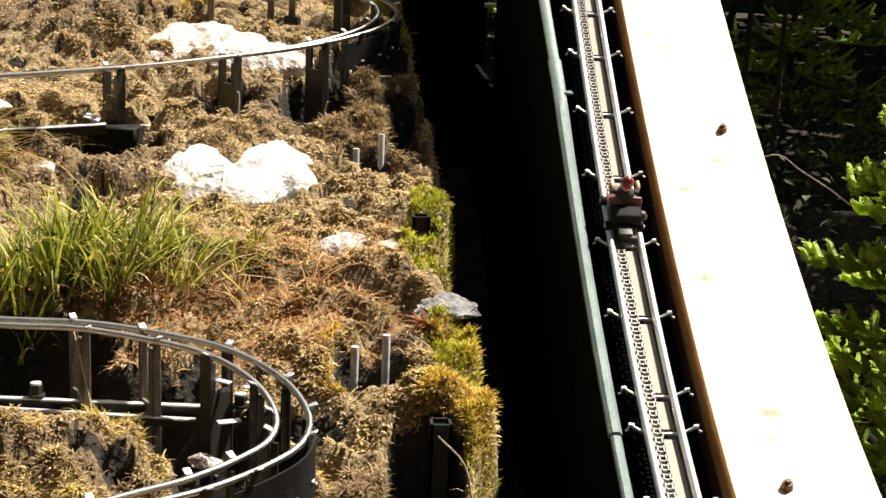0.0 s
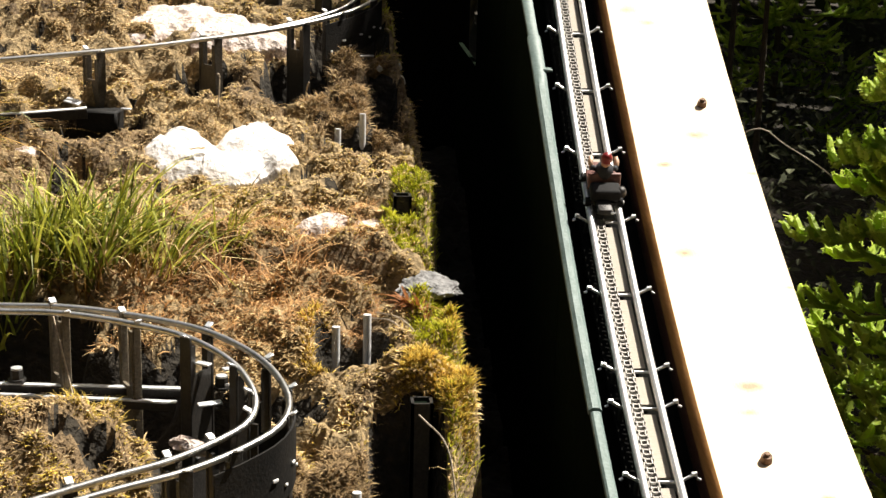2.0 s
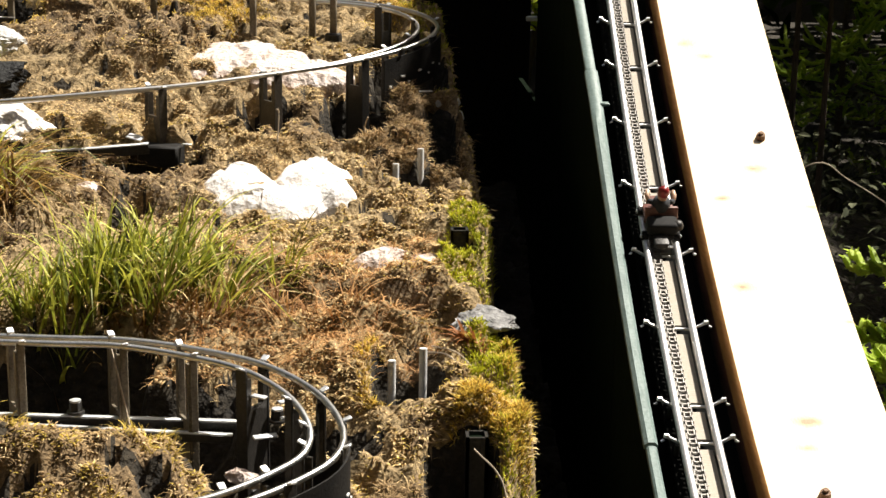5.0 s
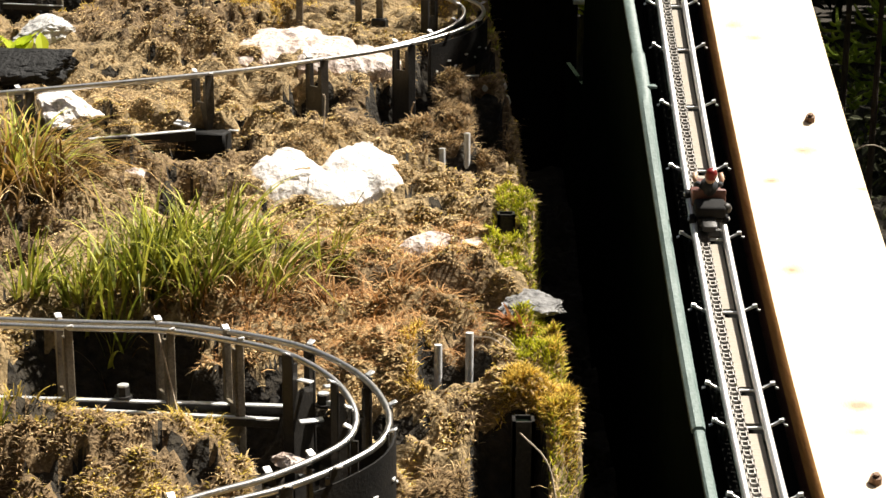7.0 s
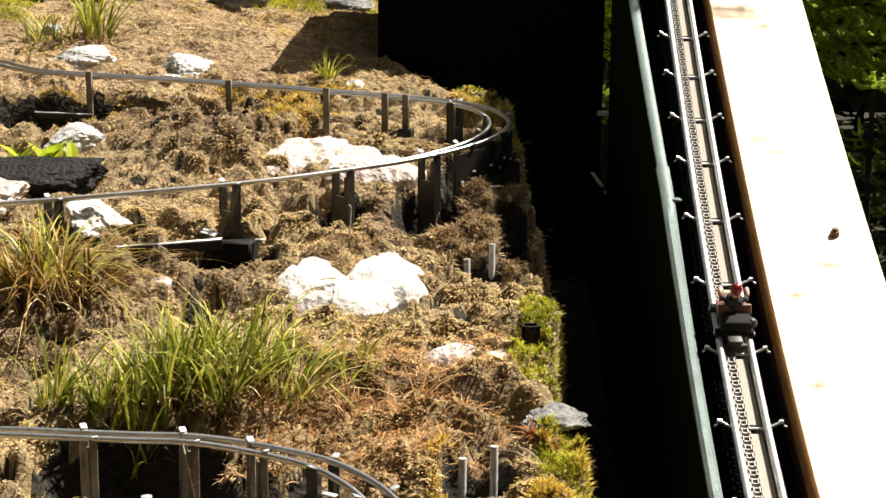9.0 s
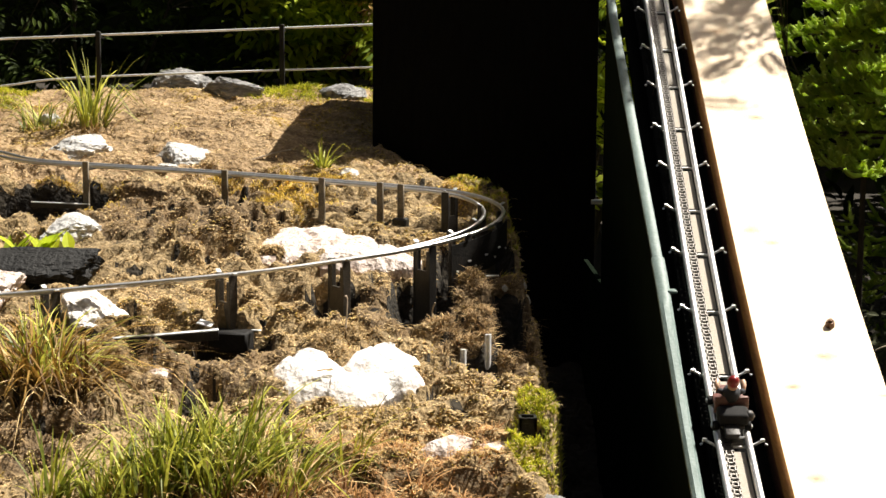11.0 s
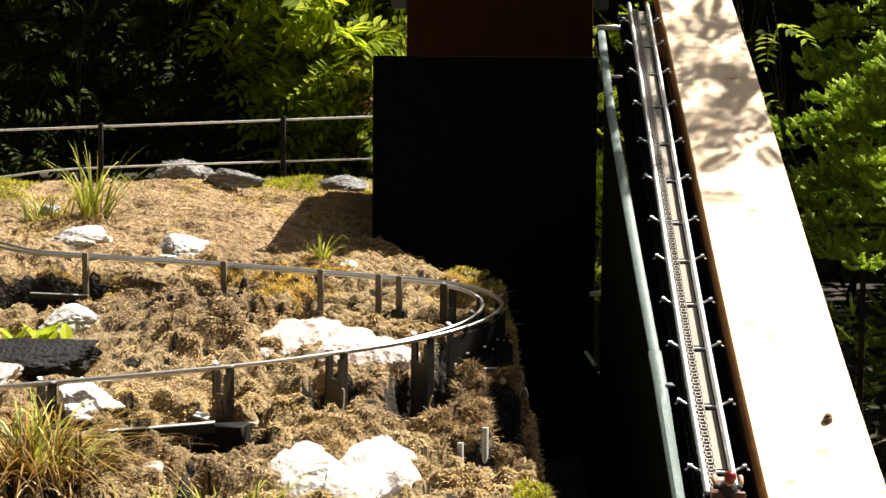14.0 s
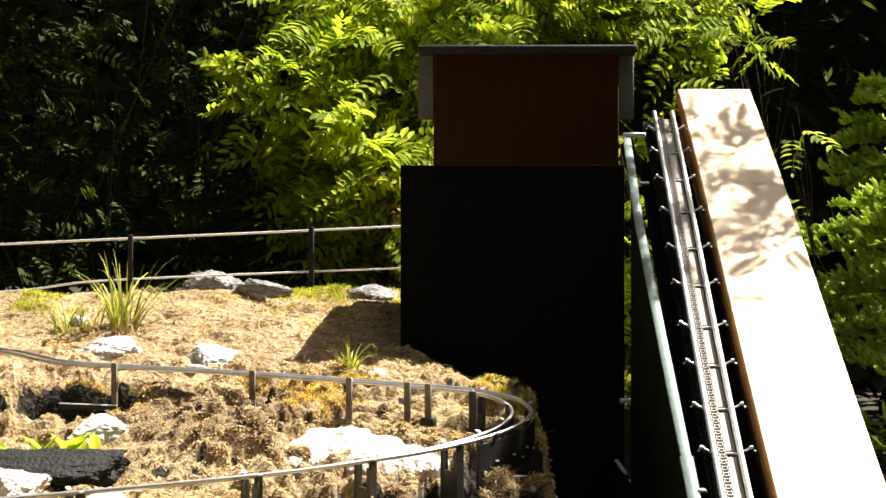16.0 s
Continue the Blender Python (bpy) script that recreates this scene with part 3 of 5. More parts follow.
        for k in (-1, 1):
            piece("stud", stud, track, lift_frame(y, o + k * 0.020, 0.0))
    bm = bmesh.new()
    for s in (-1, 1):
        cuboid(bm, (0.0012, 0.0085, 0.0052), pose(s * 0.0048, 0.003, 0), 0.0)
        cuboid(bm, (0.0012, 0.0085, 0.0052), pose(s * 0.0030, -0.0033, 0), 0.0)
    for dy in (0, 0.00635):
        bmesh.ops.create_cone(bm, cap_ends=True, segments=6, radius1=0.0018, radius2=0.0018, depth=0.0105, matrix=pose(0, dy, 0, 0, 90))
    link = mesh_of("chain_link", bm, CHAINSTEEL)
    y = 1.02
    while y < 2.84:
        s = float(np.polyval(np.polyder(PROFILE), y))
        o = track_off(y) - 0.0068
        piece("chain_link", link, track, lift_frame(y, o, 0.0015))
        y += 0.0127 / math.hypot(1, s)


build_lift()


# ---- the roller coaster's tracks on the slope ----
def side_of(pts, i):
    d = (pts[min(i + 1, len(pts) - 1)] - pts[max(i - 1, 0)])
    return Vector((d.y, -d.x, 0)).normalized()


def single_post(parent, p, side, steel=None):
    """One weathered post under the middle of the track with a small saddle."""
    across = side.normalized()
    rot = Matrix((across, Vector((-across.y, across.x, 0)), Vector((0, 0, 1)))).transposed().to_4x4()
    base = Matrix.Translation((p.x, p.y, 0)) @ rot
    g = gz(p.x, p.y) - 0.03
    h = p.z + 0.012 - g
    part("post", cuboid(bmesh.new(), (0.006, 0.011, h), base @ pose(0.0235, 0, g + h / 2), 0.001), steel or POSTSTEEL, parent, "dark steel post" if steel else "weathered grey post in a sunlit tone")
    part("saddle", cuboid(bmesh.new(), (0.042, 0.010, 0.003), base @ pose(0.001, 0, p.z - 0.002), 0.0006), BLACKSTEEL, parent)
    part("foot", cuboid(bmesh.new(), (0.024, 0.024, 0.05), base @ pose(0.0235, 0, g + 0.014), 0.003), BLACKSTEEL, parent, "black foot block")


def support(parent, p, side, width, foot_drop=0.02, plate=False, steel=None, leg=0.013, deep=0.030):
    """Two flat legs with a cross plate under the rails, down into the ground, and a bright tab on top."""
    across = side.normalized()
    along = Vector((-across.y, across.x, 0))
    rot = Matrix((across, along, Vector((0, 0, 1)))).transposed().to_4x4()
    base = Matrix.Translation((p.x, p.y, 0)) @ rot
    low = 1e9
    for s in (-1, 1):
        q = p + across * s * width
        g = gz(q.x, q.y) - foot_drop
        low = min(low, g)
        h = p.z + 0.006 - g
        part("leg", cuboid(bmesh.new(), (0.003, leg, h), base @ pose(s * width, 0, g + h / 2), 0.0006), steel or BLACKSTEEL, parent)
    top = p.z - 0.004
    h = top - low
    bm = bmesh.new()
    w, cut, slot = width, width * 0.55, min(deep, h * 0.6)
    outline = [(-w, 0), (-cut, 0), (-cut, -slot), (cut, -slot), (cut, 0), (w, 0), (w, -h), (-w, -h)]
    front = [bm.verts.new(base @ Vector((x, 0.0055, top + z))) for x, z in outline]
    back = [bm.verts.new(base @ Vector((x, 0.0025, top + z))) for x, z in outline]
    for quad in ((0, 1, 2, 7), (2, 3, 6, 7), (3, 4, 5, 6)):
        bm.faces.new([front[i] for i in quad])
        bm.faces.new([back[i] for i in quad[::-1]])
    for i in range(8):
        bm.faces.new((front[i], back[i], back[(i + 1) % 8], front[(i + 1) % 8]))
    bmesh.ops.recalc_face_normals(bm, faces=bm.faces)
    part("web_plate", bm, steel or BLACKSTEEL, parent)
    for s in (-1, 1):
        part("clip", cuboid(bmesh.new(), (0.008, 0.007, 0.002), base @ pose(s * (width + 0.003), 0, p.z + 0.008, 0, -s * 25, 0), 0.0005), ZINC, parent, "bright metal clip")
        if plate:
            # Rivets in bright metal stand for glints and lit slots on the plates.
            part("rivet", cuboid(bmesh.new(), (0.007, 0.002, 0.003), base @ pose(s * width * 0.5, 0.0015, top - h * 0.62), 0.0004), ZINC, parent, "bright rivet put in for a glint")
            part("rivet", cuboid(bmesh.new(), (0.007, 0.002, 0.003), base @ pose(s * width * 0.5, 0.0065, top - h * 0.62), 0.0004), ZINC, parent, "bright rivet put in for a glint")


def track(name, label, ctrl, posts, half=0.0154, r=0.0033, bank=(), steel=None):
    """Two rails along control points. posts: places along the line, as shares of its length, and whether with a web plate."""
    t = thing(name, label, "model track", "coaster tracks")
    pts = spline(ctrl)
    n = len(pts)
    for s in (-1, 1):
        line = []
        for i, p in enumerate(pts):
            b = float(np.interp(i / (n - 1), *bank)) if bank else 0
            line.append(p + side_of(pts, i) * s * half - Vector((0, 0, s * b * half)))
        part("rail", tube(bmesh.new(), line, r, 10), steel or STEEL, t, "shiny steel rail")
    for share, plate in posts:
        i = round(share * (n - 1))
        spot, across = pts[i] - Vector((0, 0, 0.004)), side_of(pts, i)
        if plate == 2:
            single_post(t, spot, across)
        elif plate == 6:
            single_post(t, spot, Vector((0, -1, 0)), BLACKPLATE)
        elif plate == 3:
            support(t, spot, Vector((-0.58, 0.81, 0)), half + 0.005, steel=DARKPOST)
        elif plate == 5:
            support(t, spot, Vector((-0.58, 0.81, 0)), half + 0.005)
        elif plate == 4:
            support(t, spot, Vector((-0.45, 0.89, 0)), half + 0.003, steel=POSTSTEEL, leg=0.008, deep=0.060)
        else:
            support(t, spot, across, half + 0.003, plate=bool(plate))
    return t, pts


UPPER = [(-1.5, 2.93, 0.872), (-1.1, 2.82, 0.84), (-0.837, 2.749, 0.819), (-0.72, 2.69, 0.803), (-0.603, 2.666, 0.797), (-0.36, 2.627, 0.787), (-0.193, 2.592, 0.778), (-0.083, 2.568, 0.772), (0.015, 2.538, 0.765), (0.066, 2.503, 0.755),
         (0.085, 2.455, 0.742), (0.066, 2.400, 0.727), (0.020, 2.350, 0.714), (-0.055, 2.300, 0.701), (-0.15, 2.257, 0.690), (-0.30, 2.204, 0.676), (-0.58, 2.135, 0.658), (-1.1, 2.02, 0.63), (-1.5, 1.95, 0.61)]
LOWER = [(-1.2, 1.62, 0.56), (-0.7, 1.535, 0.522), (-0.42, 1.518, 0.516), (-0.318, 1.513, 0.514), (-0.257, 1.508, 0.514), (-0.197, 1.496, 0.510), (-0.131, 1.472, 0.504), (-0.088, 1.442, 0.496), (-0.058, 1.405, 0.486), (-0.042, 1.360, 0.474),
         (-0.048, 1.322, 0.465), (-0.075, 1.294, 0.457), (-0.122, 1.262, 0.449), (-0.177, 1.238, 0.443), (-0.264, 1.199, 0.432), (-0.45, 1.12, 0.41), (-0.8, 1.0, 0.38)]
BACK_HIGH = [(-1.6, 3.40, 0.98), (-1.035, 3.40, 1.010), (-0.343, 3.40, 1.041), (0.25, 3.40, 1.068)]
BACK_LOW = [(-1.6, 3.47, 0.875), (-1.035, 3.46, 0.905), (-0.797, 3.46, 0.930), (-0.149, 3.46, 0.957), (0.25, 3.46, 0.972)]


def skirt(parent, pts, half, a, b, top, low, rivets):
    """A black steel plate along the outer rail between two shares of the line, with bright rivets put in for glints."""
    n = len(pts)
    run = range(round(a * (n - 1)), round(b * (n - 1)) + 1)
    bm = bmesh.new()
    rings = []
    for i in run:
        out = -side_of(pts, i)
        rings.append([bm.verts.new(pts[i] + out * (half + o) + Vector((0, 0, z))) for o, z in ((0.004, top), (0.006, top), (0.006, low), (0.004, low))])
    for p, q in zip(rings, rings[1:]):
        for j in range(4):
            bm.faces.new((p[j], q[j], q[(j + 1) % 4], p[(j + 1) % 4]))
    bm.faces.new(rings[0])
    bm.faces.new(rings[-1][::-1])
    bmesh.ops.recalc_face_normals(bm, faces=bm.faces)
    plate = part("skirt_plate", bm, BLACKPLATE, parent, "black steel plate along the bend")
    for k in range(rivets):
        i = run[round((k + 0.5) / rivets * (len(run) - 1))]
        out = -side_of(pts, i)
        turn = math.degrees(math.atan2(out.y, out.x))
        c = pts[i] + out * (half + 0.0065)
        part("rivet", cuboid(bmesh.new(), (0.002, 0.007 if k % 2 else 0.004, 0.0028), pose(c.x, c.y, c.z + low * (0.62 if k % 2 else 0.8), 0, 0, turn), 0.0005), PIPE, plate, "bright rivet put in for a glint")


def near_share(pts, x, y):
    d = [(p.x - x) ** 2 + (p.y - y) ** 2 for p in pts]
    return d.index(min(d)) / (len(pts) - 1)


def build_tracks():
    up = spline(UPPER)
    posts = [(near_share(up, x, y), pl) for x, y, pl in ((-0.60, 2.666, 2), (-0.36, 2.627, 2), (-0.193, 2.592, 2), (-0.095, 2.570, 2), (-0.055, 2.560, 2), (0.012, 2.54, 0), (0.075, 2.48, 1), (0.07, 2.41, 1), (0.035, 2.36, 1), (-0.02, 2.32, 5), (-0.15, 2.257, 3), (-0.31, 2.20, 3), (-0.555, 2.14, 3), (-0.85, 2.76, 2), (-0.85, 2.08, 3))]
    t, pts = track("upper_track", "shiny steel coaster track on black posts above moss", UPPER, posts, bank=((0.0, 0.42, 0.56, 0.66), (0.0, 0.0, 0.12, 0.20)))
    skirt(t, pts, 0.0158, near_share(pts, 0.085, 2.44), near_share(pts, 0.0, 2.335), -0.006, -0.060, 7)
    lo = spline(LOWER)
    posts = [(near_share(lo, x, y), pl) for x, y, pl in ((-0.357, 1.515, 4), (-0.258, 1.508, 4), (-0.182, 1.491, 4), (-0.115, 1.463, 1), (-0.066, 1.418, 1), (-0.043, 1.37, 0), (-0.046, 1.329, 1), (-0.085, 1.288, 1), (-0.124, 1.261, 0), (-0.20, 1.228, 0), (-0.27, 1.197, 0), (-0.50, 1.522, 0), (-0.36, 1.16, 0))]
    t, pts = track("lower_track", "shiny steel coaster track with a tight bend near the ground", LOWER, posts, bank=((0.0, 0.45, 0.62, 0.75), (-0.14, -0.12, 0.0, 0.16)))
    skirt(t, pts, 0.0158, near_share(pts, -0.042, 1.36), near_share(pts, -0.10, 1.276), -0.010, -0.070, 7)
    # Small bright pieces put in for the sunlit edges of the plates.
    for x, y, z, a, b, w in ((-0.104, 1.43, 0.443, 8, 20, 0.024), (-0.111, 1.45, 0.477, 0, -30, 0.016), (-0.084, 1.43, 0.479, 0, 25, 0.015), (-0.085, 1.44, 0.458, 0, 10, 0.010)):
        part("bracket", cuboid(bmesh.new(), (w, 0.008, 0.002), pose(x, y, z, a, 0, b), 0.0005), ZINC, t, "bright bracket standing for a lit plate edge")
    bh = spline(BACK_HIGH)
    track("back_track", "straight steel coaster track on dark posts before the bushes", BACK_HIGH, half=0.011, r=0.0026, steel=ZINC, posts=[(near_share(bh, x, 3.4), 6) for x in (-1.15, -0.745, -0.345, 0.05)])
    bl = spline(BACK_LOW)
    track("back_track", "lower straight steel coaster track along the top of the slope", BACK_LOW, half=0.011, r=0.0024, steel=ZINC, posts=[(near_share(bl, x, 3.46), 6) for x in (-1.2, -0.80, -0.345, 0.0)])


build_tracks()


# ---- black box and the wooden cabin behind it ----
def build_boxes():
    box = thing("black_box", "tall black wooden box on the slope, front shade in its colour", "box")
    x0, x1, y0, y1, z0, z1 = -0.129, 0.298, 2.95, 3.25, 0.05, 1.160
    part("front_panel", cuboid(bmesh.new(), (x1 - x0, 0.018, z1 - z0), pose((x0 + x1) / 2, y0 + 0.009, (z0 + z1) / 2), 0.0004), BLACKWOOD, box)
    part("back_panel", cuboid(bmesh.new(), (x1 - x0, 0.018, z1 - z0), pose((x0 + x1) / 2, y1 - 0.009, (z0 + z1) / 2), 0.002), BLACKWOOD, box)
    for x in (x0 + 0.009, x1 - 0.009):
        part("side_panel", cuboid(bmesh.new(), (0.018, y1 - y0 - 0.038, z1 - z0), pose(x, (y0 + y1) / 2, (z0 + z1) / 2), 0.002), BLACKWOOD, box)
    part("lid", cuboid(bmesh.new(), (x1 - x0 - 0.04, y1 - y0 - 0.04, 0.016), pose((x0 + x1) / 2, (y0 + y1) / 2, z1 - 0.010), 0.002), BLACKWOOD, box)
    cab = thing("wooden_cabin", "rust brown wooden cabin with flat black roof and grey side flaps", "cabin")
    y0, y1 = 3.60, 3.95
    s = y0 / 3.4
    a, b = -0.073 * s - 0.003, 0.331 * s
    top = 0.988 + 0.442 * s
    w = b - a
    part("front_wall", cuboid(bmesh.new(), (w, 0.016, top - 0.42), pose((a + b) / 2, y0 + 0.008, (top + 0.42) / 2), 0.0015), RUSTWOOD, cab)
    for x in (a + 0.008, b - 0.008):
        part("side_wall", cuboid(bmesh.new(), (0.016, y1 - y0 - 0.02, top - 0.42), pose(x, (y0 + y1) / 2 + 0.01, (top + 0.42) / 2), 0.0015), RUSTWOOD, cab)
    part("back_wall", cuboid(bmesh.new(), (w - 0.034, 0.016, top - 0.42), pose((a + b) / 2, y1 - 0.008, (top + 0.42) / 2), 0.0015), RUSTWOOD, cab)
    part("roof", cuboid(bmesh.new(), (w + 0.075, y1 - y0 + 0.06, 0.017), pose((a + b) / 2 + 0.003, (y0 + y1) / 2, top + 0.007), 0.003), ROOFBLACK, cab, "flat black roof")
    for x in (a - 0.0185, b + 0.0185):
        part("side_flap", cuboid(bmesh.new(), (0.036, 0.006, 0.150), pose(x, y0 + 0.02, top - 0.078), 0.0015), GREYPANEL, cab, "grey side flap")


build_boxes()


# ---- stones ----
def lump(bm, rng, seed, at, size, turn, jag, flat, rug=1.0):
    """One broken lump: a ball cut by random planes and roughened."""
    made = bmesh.ops.create_icosphere(bm, subdivisions=5, radius=1.0)["verts"]
    cuts = []
    for _ in range(11):
        d = Vector((rng.gauss(0, 1), rng.gauss(0, 1), rng.gauss(0, 0.8))).normalized()
        cuts.append((d, rng.uniform(0.55, 0.9)))
    if flat:
        cuts.append((Vector((0.1, -0.2, 1)).normalized(), flat))
    m = pose(*at, 0, 0, turn)
    for v in made:
        for d, k in cuts:
            o = v.co.dot(d) - k
            if o > 0:
                v.co -= d * o * 0.8
        q = v.co * 2.1 + Vector((seed * 1.7, 0, 0))
        v.co *= 1 + jag * 0.6 * noise.fractal(q, 1.0, 2.0, 4) + rug * (0.09 * abs(noise.noise(q * 4)) + 0.06 * abs(noise.noise(q * 9)) + 0.03 * noise.noise(q * 21))
        v.co = m @ Vector((v.co.x * size[0] / 2, v.co.y * size[1] / 2, v.co.z * size[2] / 2))


def stone(name, label, x, y, size, material, seed, turn=0.0, sink=0.3, jag=0.25, flat=0.0, rug=1.0):
    """A broken stone half sunk into the moss."""
    rng = random.Random(seed)
    bm = bmesh.new()
    lump(bm, rng, seed, (0, 0, 0), size, 0, jag, flat, rug)
    ob = new(name, mesh_of(name, bm, material))
    ob.matrix_world = pose(x, y, float(base_height(x, y, False)) + size[2] * (0.5 - sink), 16, 0, turn)
    ob.data.set_sharp_from_angle(angle=radians(28))
    return tagged(ob, label, "stone", "stones")


def sunk_rock(name, label, x, y, lobes, height, material, seed, rise=0.0, rag=0.12, step=0.0032):
    """A rock of several lobes (dx, dy, half length, half width) that shows its broken, faceted top above the moss."""
    rng = random.Random(seed)
    planes = [(rng.uniform(0.7, 1.0), rng.gauss(0, 3.0), rng.gauss(0, 2.0)) for _ in range(7)]
    reach_x = max(abs(l[0]) + l[2] for l in lobes) * 1.25
    reach_y = max(abs(l[1]) + l[3] for l in lobes) * 1.25
    nx, ny = round(2 * reach_x / step), round(2 * reach_y / step)
    verts, index = [], {}
    for j in range(ny + 1):
        for i in range(nx + 1):
            u, v = -reach_x + i * step, -reach_y + j * step
            q = Vector((u * 9, v * 9, seed * 1.3))
            wob = rag * (noise.noise(q * 2.2) + 0.6 * noise.noise(q * 5.5))
            f = math.log(sum(math.exp(7 * (1 - abs((u - a) / c) ** 1.5 - abs((v - b) / d) ** 1.5)) for a, b, c, d in lobes)) / 7 + wob
            if f < -0.25:
                continue
            top = 0.95 * min(f, 1.0) ** 0.72 if f > 0 else 1.6 * f
            for k, gx, gy in planes:
                top = min(top, k + gx * u + gy * v)
            for scale, steep in ((1.5, 0.26), (4.0, 0.14)):
                heart = noise.voronoi(q * scale)[1][0]
                top += steep * (q * scale - heart).dot(noise.noise_vector(heart * 3.7 + Vector((0, 0, seed))))
            top += 0.05 * noise.noise(q * 9) - 0.16 * max(0.0, 0.10 - abs(noise.noise(q * 1.7))) / 0.10
            index[i, j] = len(verts)
            verts.append((u, v, height * top + 0.2625 * v))
    n = len(verts)
    faces = []
    for (i, j), a in index.items():
        ring = [index.get(k) for k in ((i, j), (i + 1, j), (i + 1, j + 1), (i, j + 1))]
        if None not in ring:
            faces.append(tuple(ring))
    edges = collections.Counter()
    for f in faces:
        for a, b in zip(f, f[1:] + f[:1]):
            edges[a, b] += 1
    rim = [(a, b) for a, b in edges if (b, a) not in edges]
    verts += [(a, b, c - height - 0.03) for a, b, c in verts]
    faces += [tuple(k + n for k in f[::-1]) for f in faces] + [(b, a, a + n, b + n) for a, b in rim]
    ob = new(name, raw(name, verts, faces, material, True))
    ob.data.set_sharp_from_angle(angle=radians(30))
    ob.location = (x, y, float(base_height(x, y, False)) + rise)
    return tagged(ob, label, "stone", "stones")


def build_stones():
    W, P, G, D = QUARTZ, PINKQUARTZ, GREYROCK, SLATE
    sunk_rock("quartz_stone", "bright white heart shaped quartz stone with moss in its notch", -0.124, 2.005,
              ((-0.054, 0.024, 0.046, 0.064), (0.046, 0.040, 0.050, 0.066), (-0.012, -0.024, 0.068, 0.034), (0.074, 0.0, 0.027, 0.027)), 0.024, W, 35, 0.006, 0.10, 0.0022)
    sunk_rock("quartz_stone", "broad pinkish white quartz slab in dry moss", -0.185, 2.435,
              ((-0.02, 0.035, 0.085, 0.062), (-0.085, -0.005, 0.050, 0.042), (0.055, -0.01, 0.075, 0.058), (0.105, -0.035, 0.045, 0.035)), 0.018, P, 36, 0.010, 0.30, 0.0026)
    sunk_rock("quartz_stone", "low pale stone with a mossy side", 0.048, 1.800, ((-0.028, 0.010, 0.042, 0.022), (0.022, 0.002, 0.042, 0.020)), 0.016, P, 5, 0.018, 0.12)
    stone("grey_stone", "pale grey jagged stone at the shaded drop", 0.132, 1.695, (0.078, 0.06, 0.026), DARKROCK, 6, 10, 0.30, 0.28, 0.5)
    stone("grey_stone", "long grey white stone lying on moss", -0.682, 2.925, (0.155, 0.10, 0.052), G, 7, 5, 0.46)
    stone("grey_stone", "rounded grey stone lying on moss", -0.478, 2.885, (0.10, 0.10, 0.055), G, 8, 0, 0.42)
    stone("grey_stone", "pale grey stone behind a leafy plant", -0.605, 2.515, (0.115, 0.10, 0.055), G, 9, 20, 0.42)
    stone("slate_slab", "long flat black slate slab on the slope", -0.64, 2.338, (0.335, 0.10, 0.080), D, 10, 1, sink=0.25, flat=0.42, jag=0.22)
    stone("quartz_stone", "bright white stone below the slate slab", -0.68, 2.27, (0.14, 0.10, 0.07), P, 11, 0)
    stone("quartz_stone", "white angular stone behind a rail post", -0.505, 2.195, (0.10, 0.11, 0.06), W, 12, 30)
    stone("grey_stone", "grey boulder behind the top track", -0.60, 3.56, (0.17, 0.11, 0.10), DARKROCK, 13, 0, sink=0.05)
    stone("grey_stone", "flat grey stone below the top track", -0.44, 3.28, (0.16, 0.06, 0.06), DARKROCK, 14, -28)
    stone("grey_stone", "mossy grey stone near the black box", -0.20, 3.27, (0.10, 0.08, 0.045), DARKROCK, 15, 0)
    stone("grey_stone", "small white stone in the moss", -0.78, 3.10, (0.04, 0.035, 0.028), G, 16, 0)
    stone("grey_stone", "small pale stone in front of the sprig", -0.165, 2.80, (0.045, 0.04, 0.022), G, 17, 0)
    stone("grey_stone", "small grey stone under the track", -0.50, 2.83, (0.04, 0.03, 0.02), G, 18, 0)
    stone("grey_stone", "small pale stone half hidden by grass", -0.56, 1.86, (0.05, 0.04, 0.025), P, 19, 0)
    stone("grey_stone", "brown grey stone half buried below the bend", -0.12, 1.41, (0.045, 0.02, 0.02), P, 20, -25)
    stone("grey_stone", "small grey stone in dry moss", -0.02, 1.60, (0.03, 0.025, 0.03), G, 21, 0)
    stone("grey_stone", "small brownish stone in dry moss", -0.375, 2.03, (0.035, 0.03, 0.02), P, 22, 0, 0.45)
    stone("quartz_stone", "small white stone in the shaded ditch", 0.235, 1.53, (0.016, 0.012, 0.010), W, 23, 0)


build_stones()


# ---- moss and litter: strands in patches ----
def build_fields():
    xs, ys = np.arange(-1.0, 0.30, 0.010), np.arange(1.10, 3.45, 0.010)
    FIELD["patch"] = (xs, ys, np.array([[noise.fractal(Vector((x * 7, y * 7, 1.0)), 1.0, 2.0, 3) for x in xs] for y in ys]))
    xs, ys = np.arange(-1.0, 0.30, 0.006), np.arange(1.10, 3.45, 0.006)
    FIELD["clod"] = (xs, ys, np.array([[clod(x, y) for x in xs] for y in ys]))
    X, Y = np.meshgrid(xs, ys)
    FIELD["pit"] = (xs, ys, np.maximum(pit(X, Y), sample("hole", X.ravel(), Y.ravel()).reshape(X.shape)))
    FIELD["peat"] = (xs, ys, peat(X, Y))


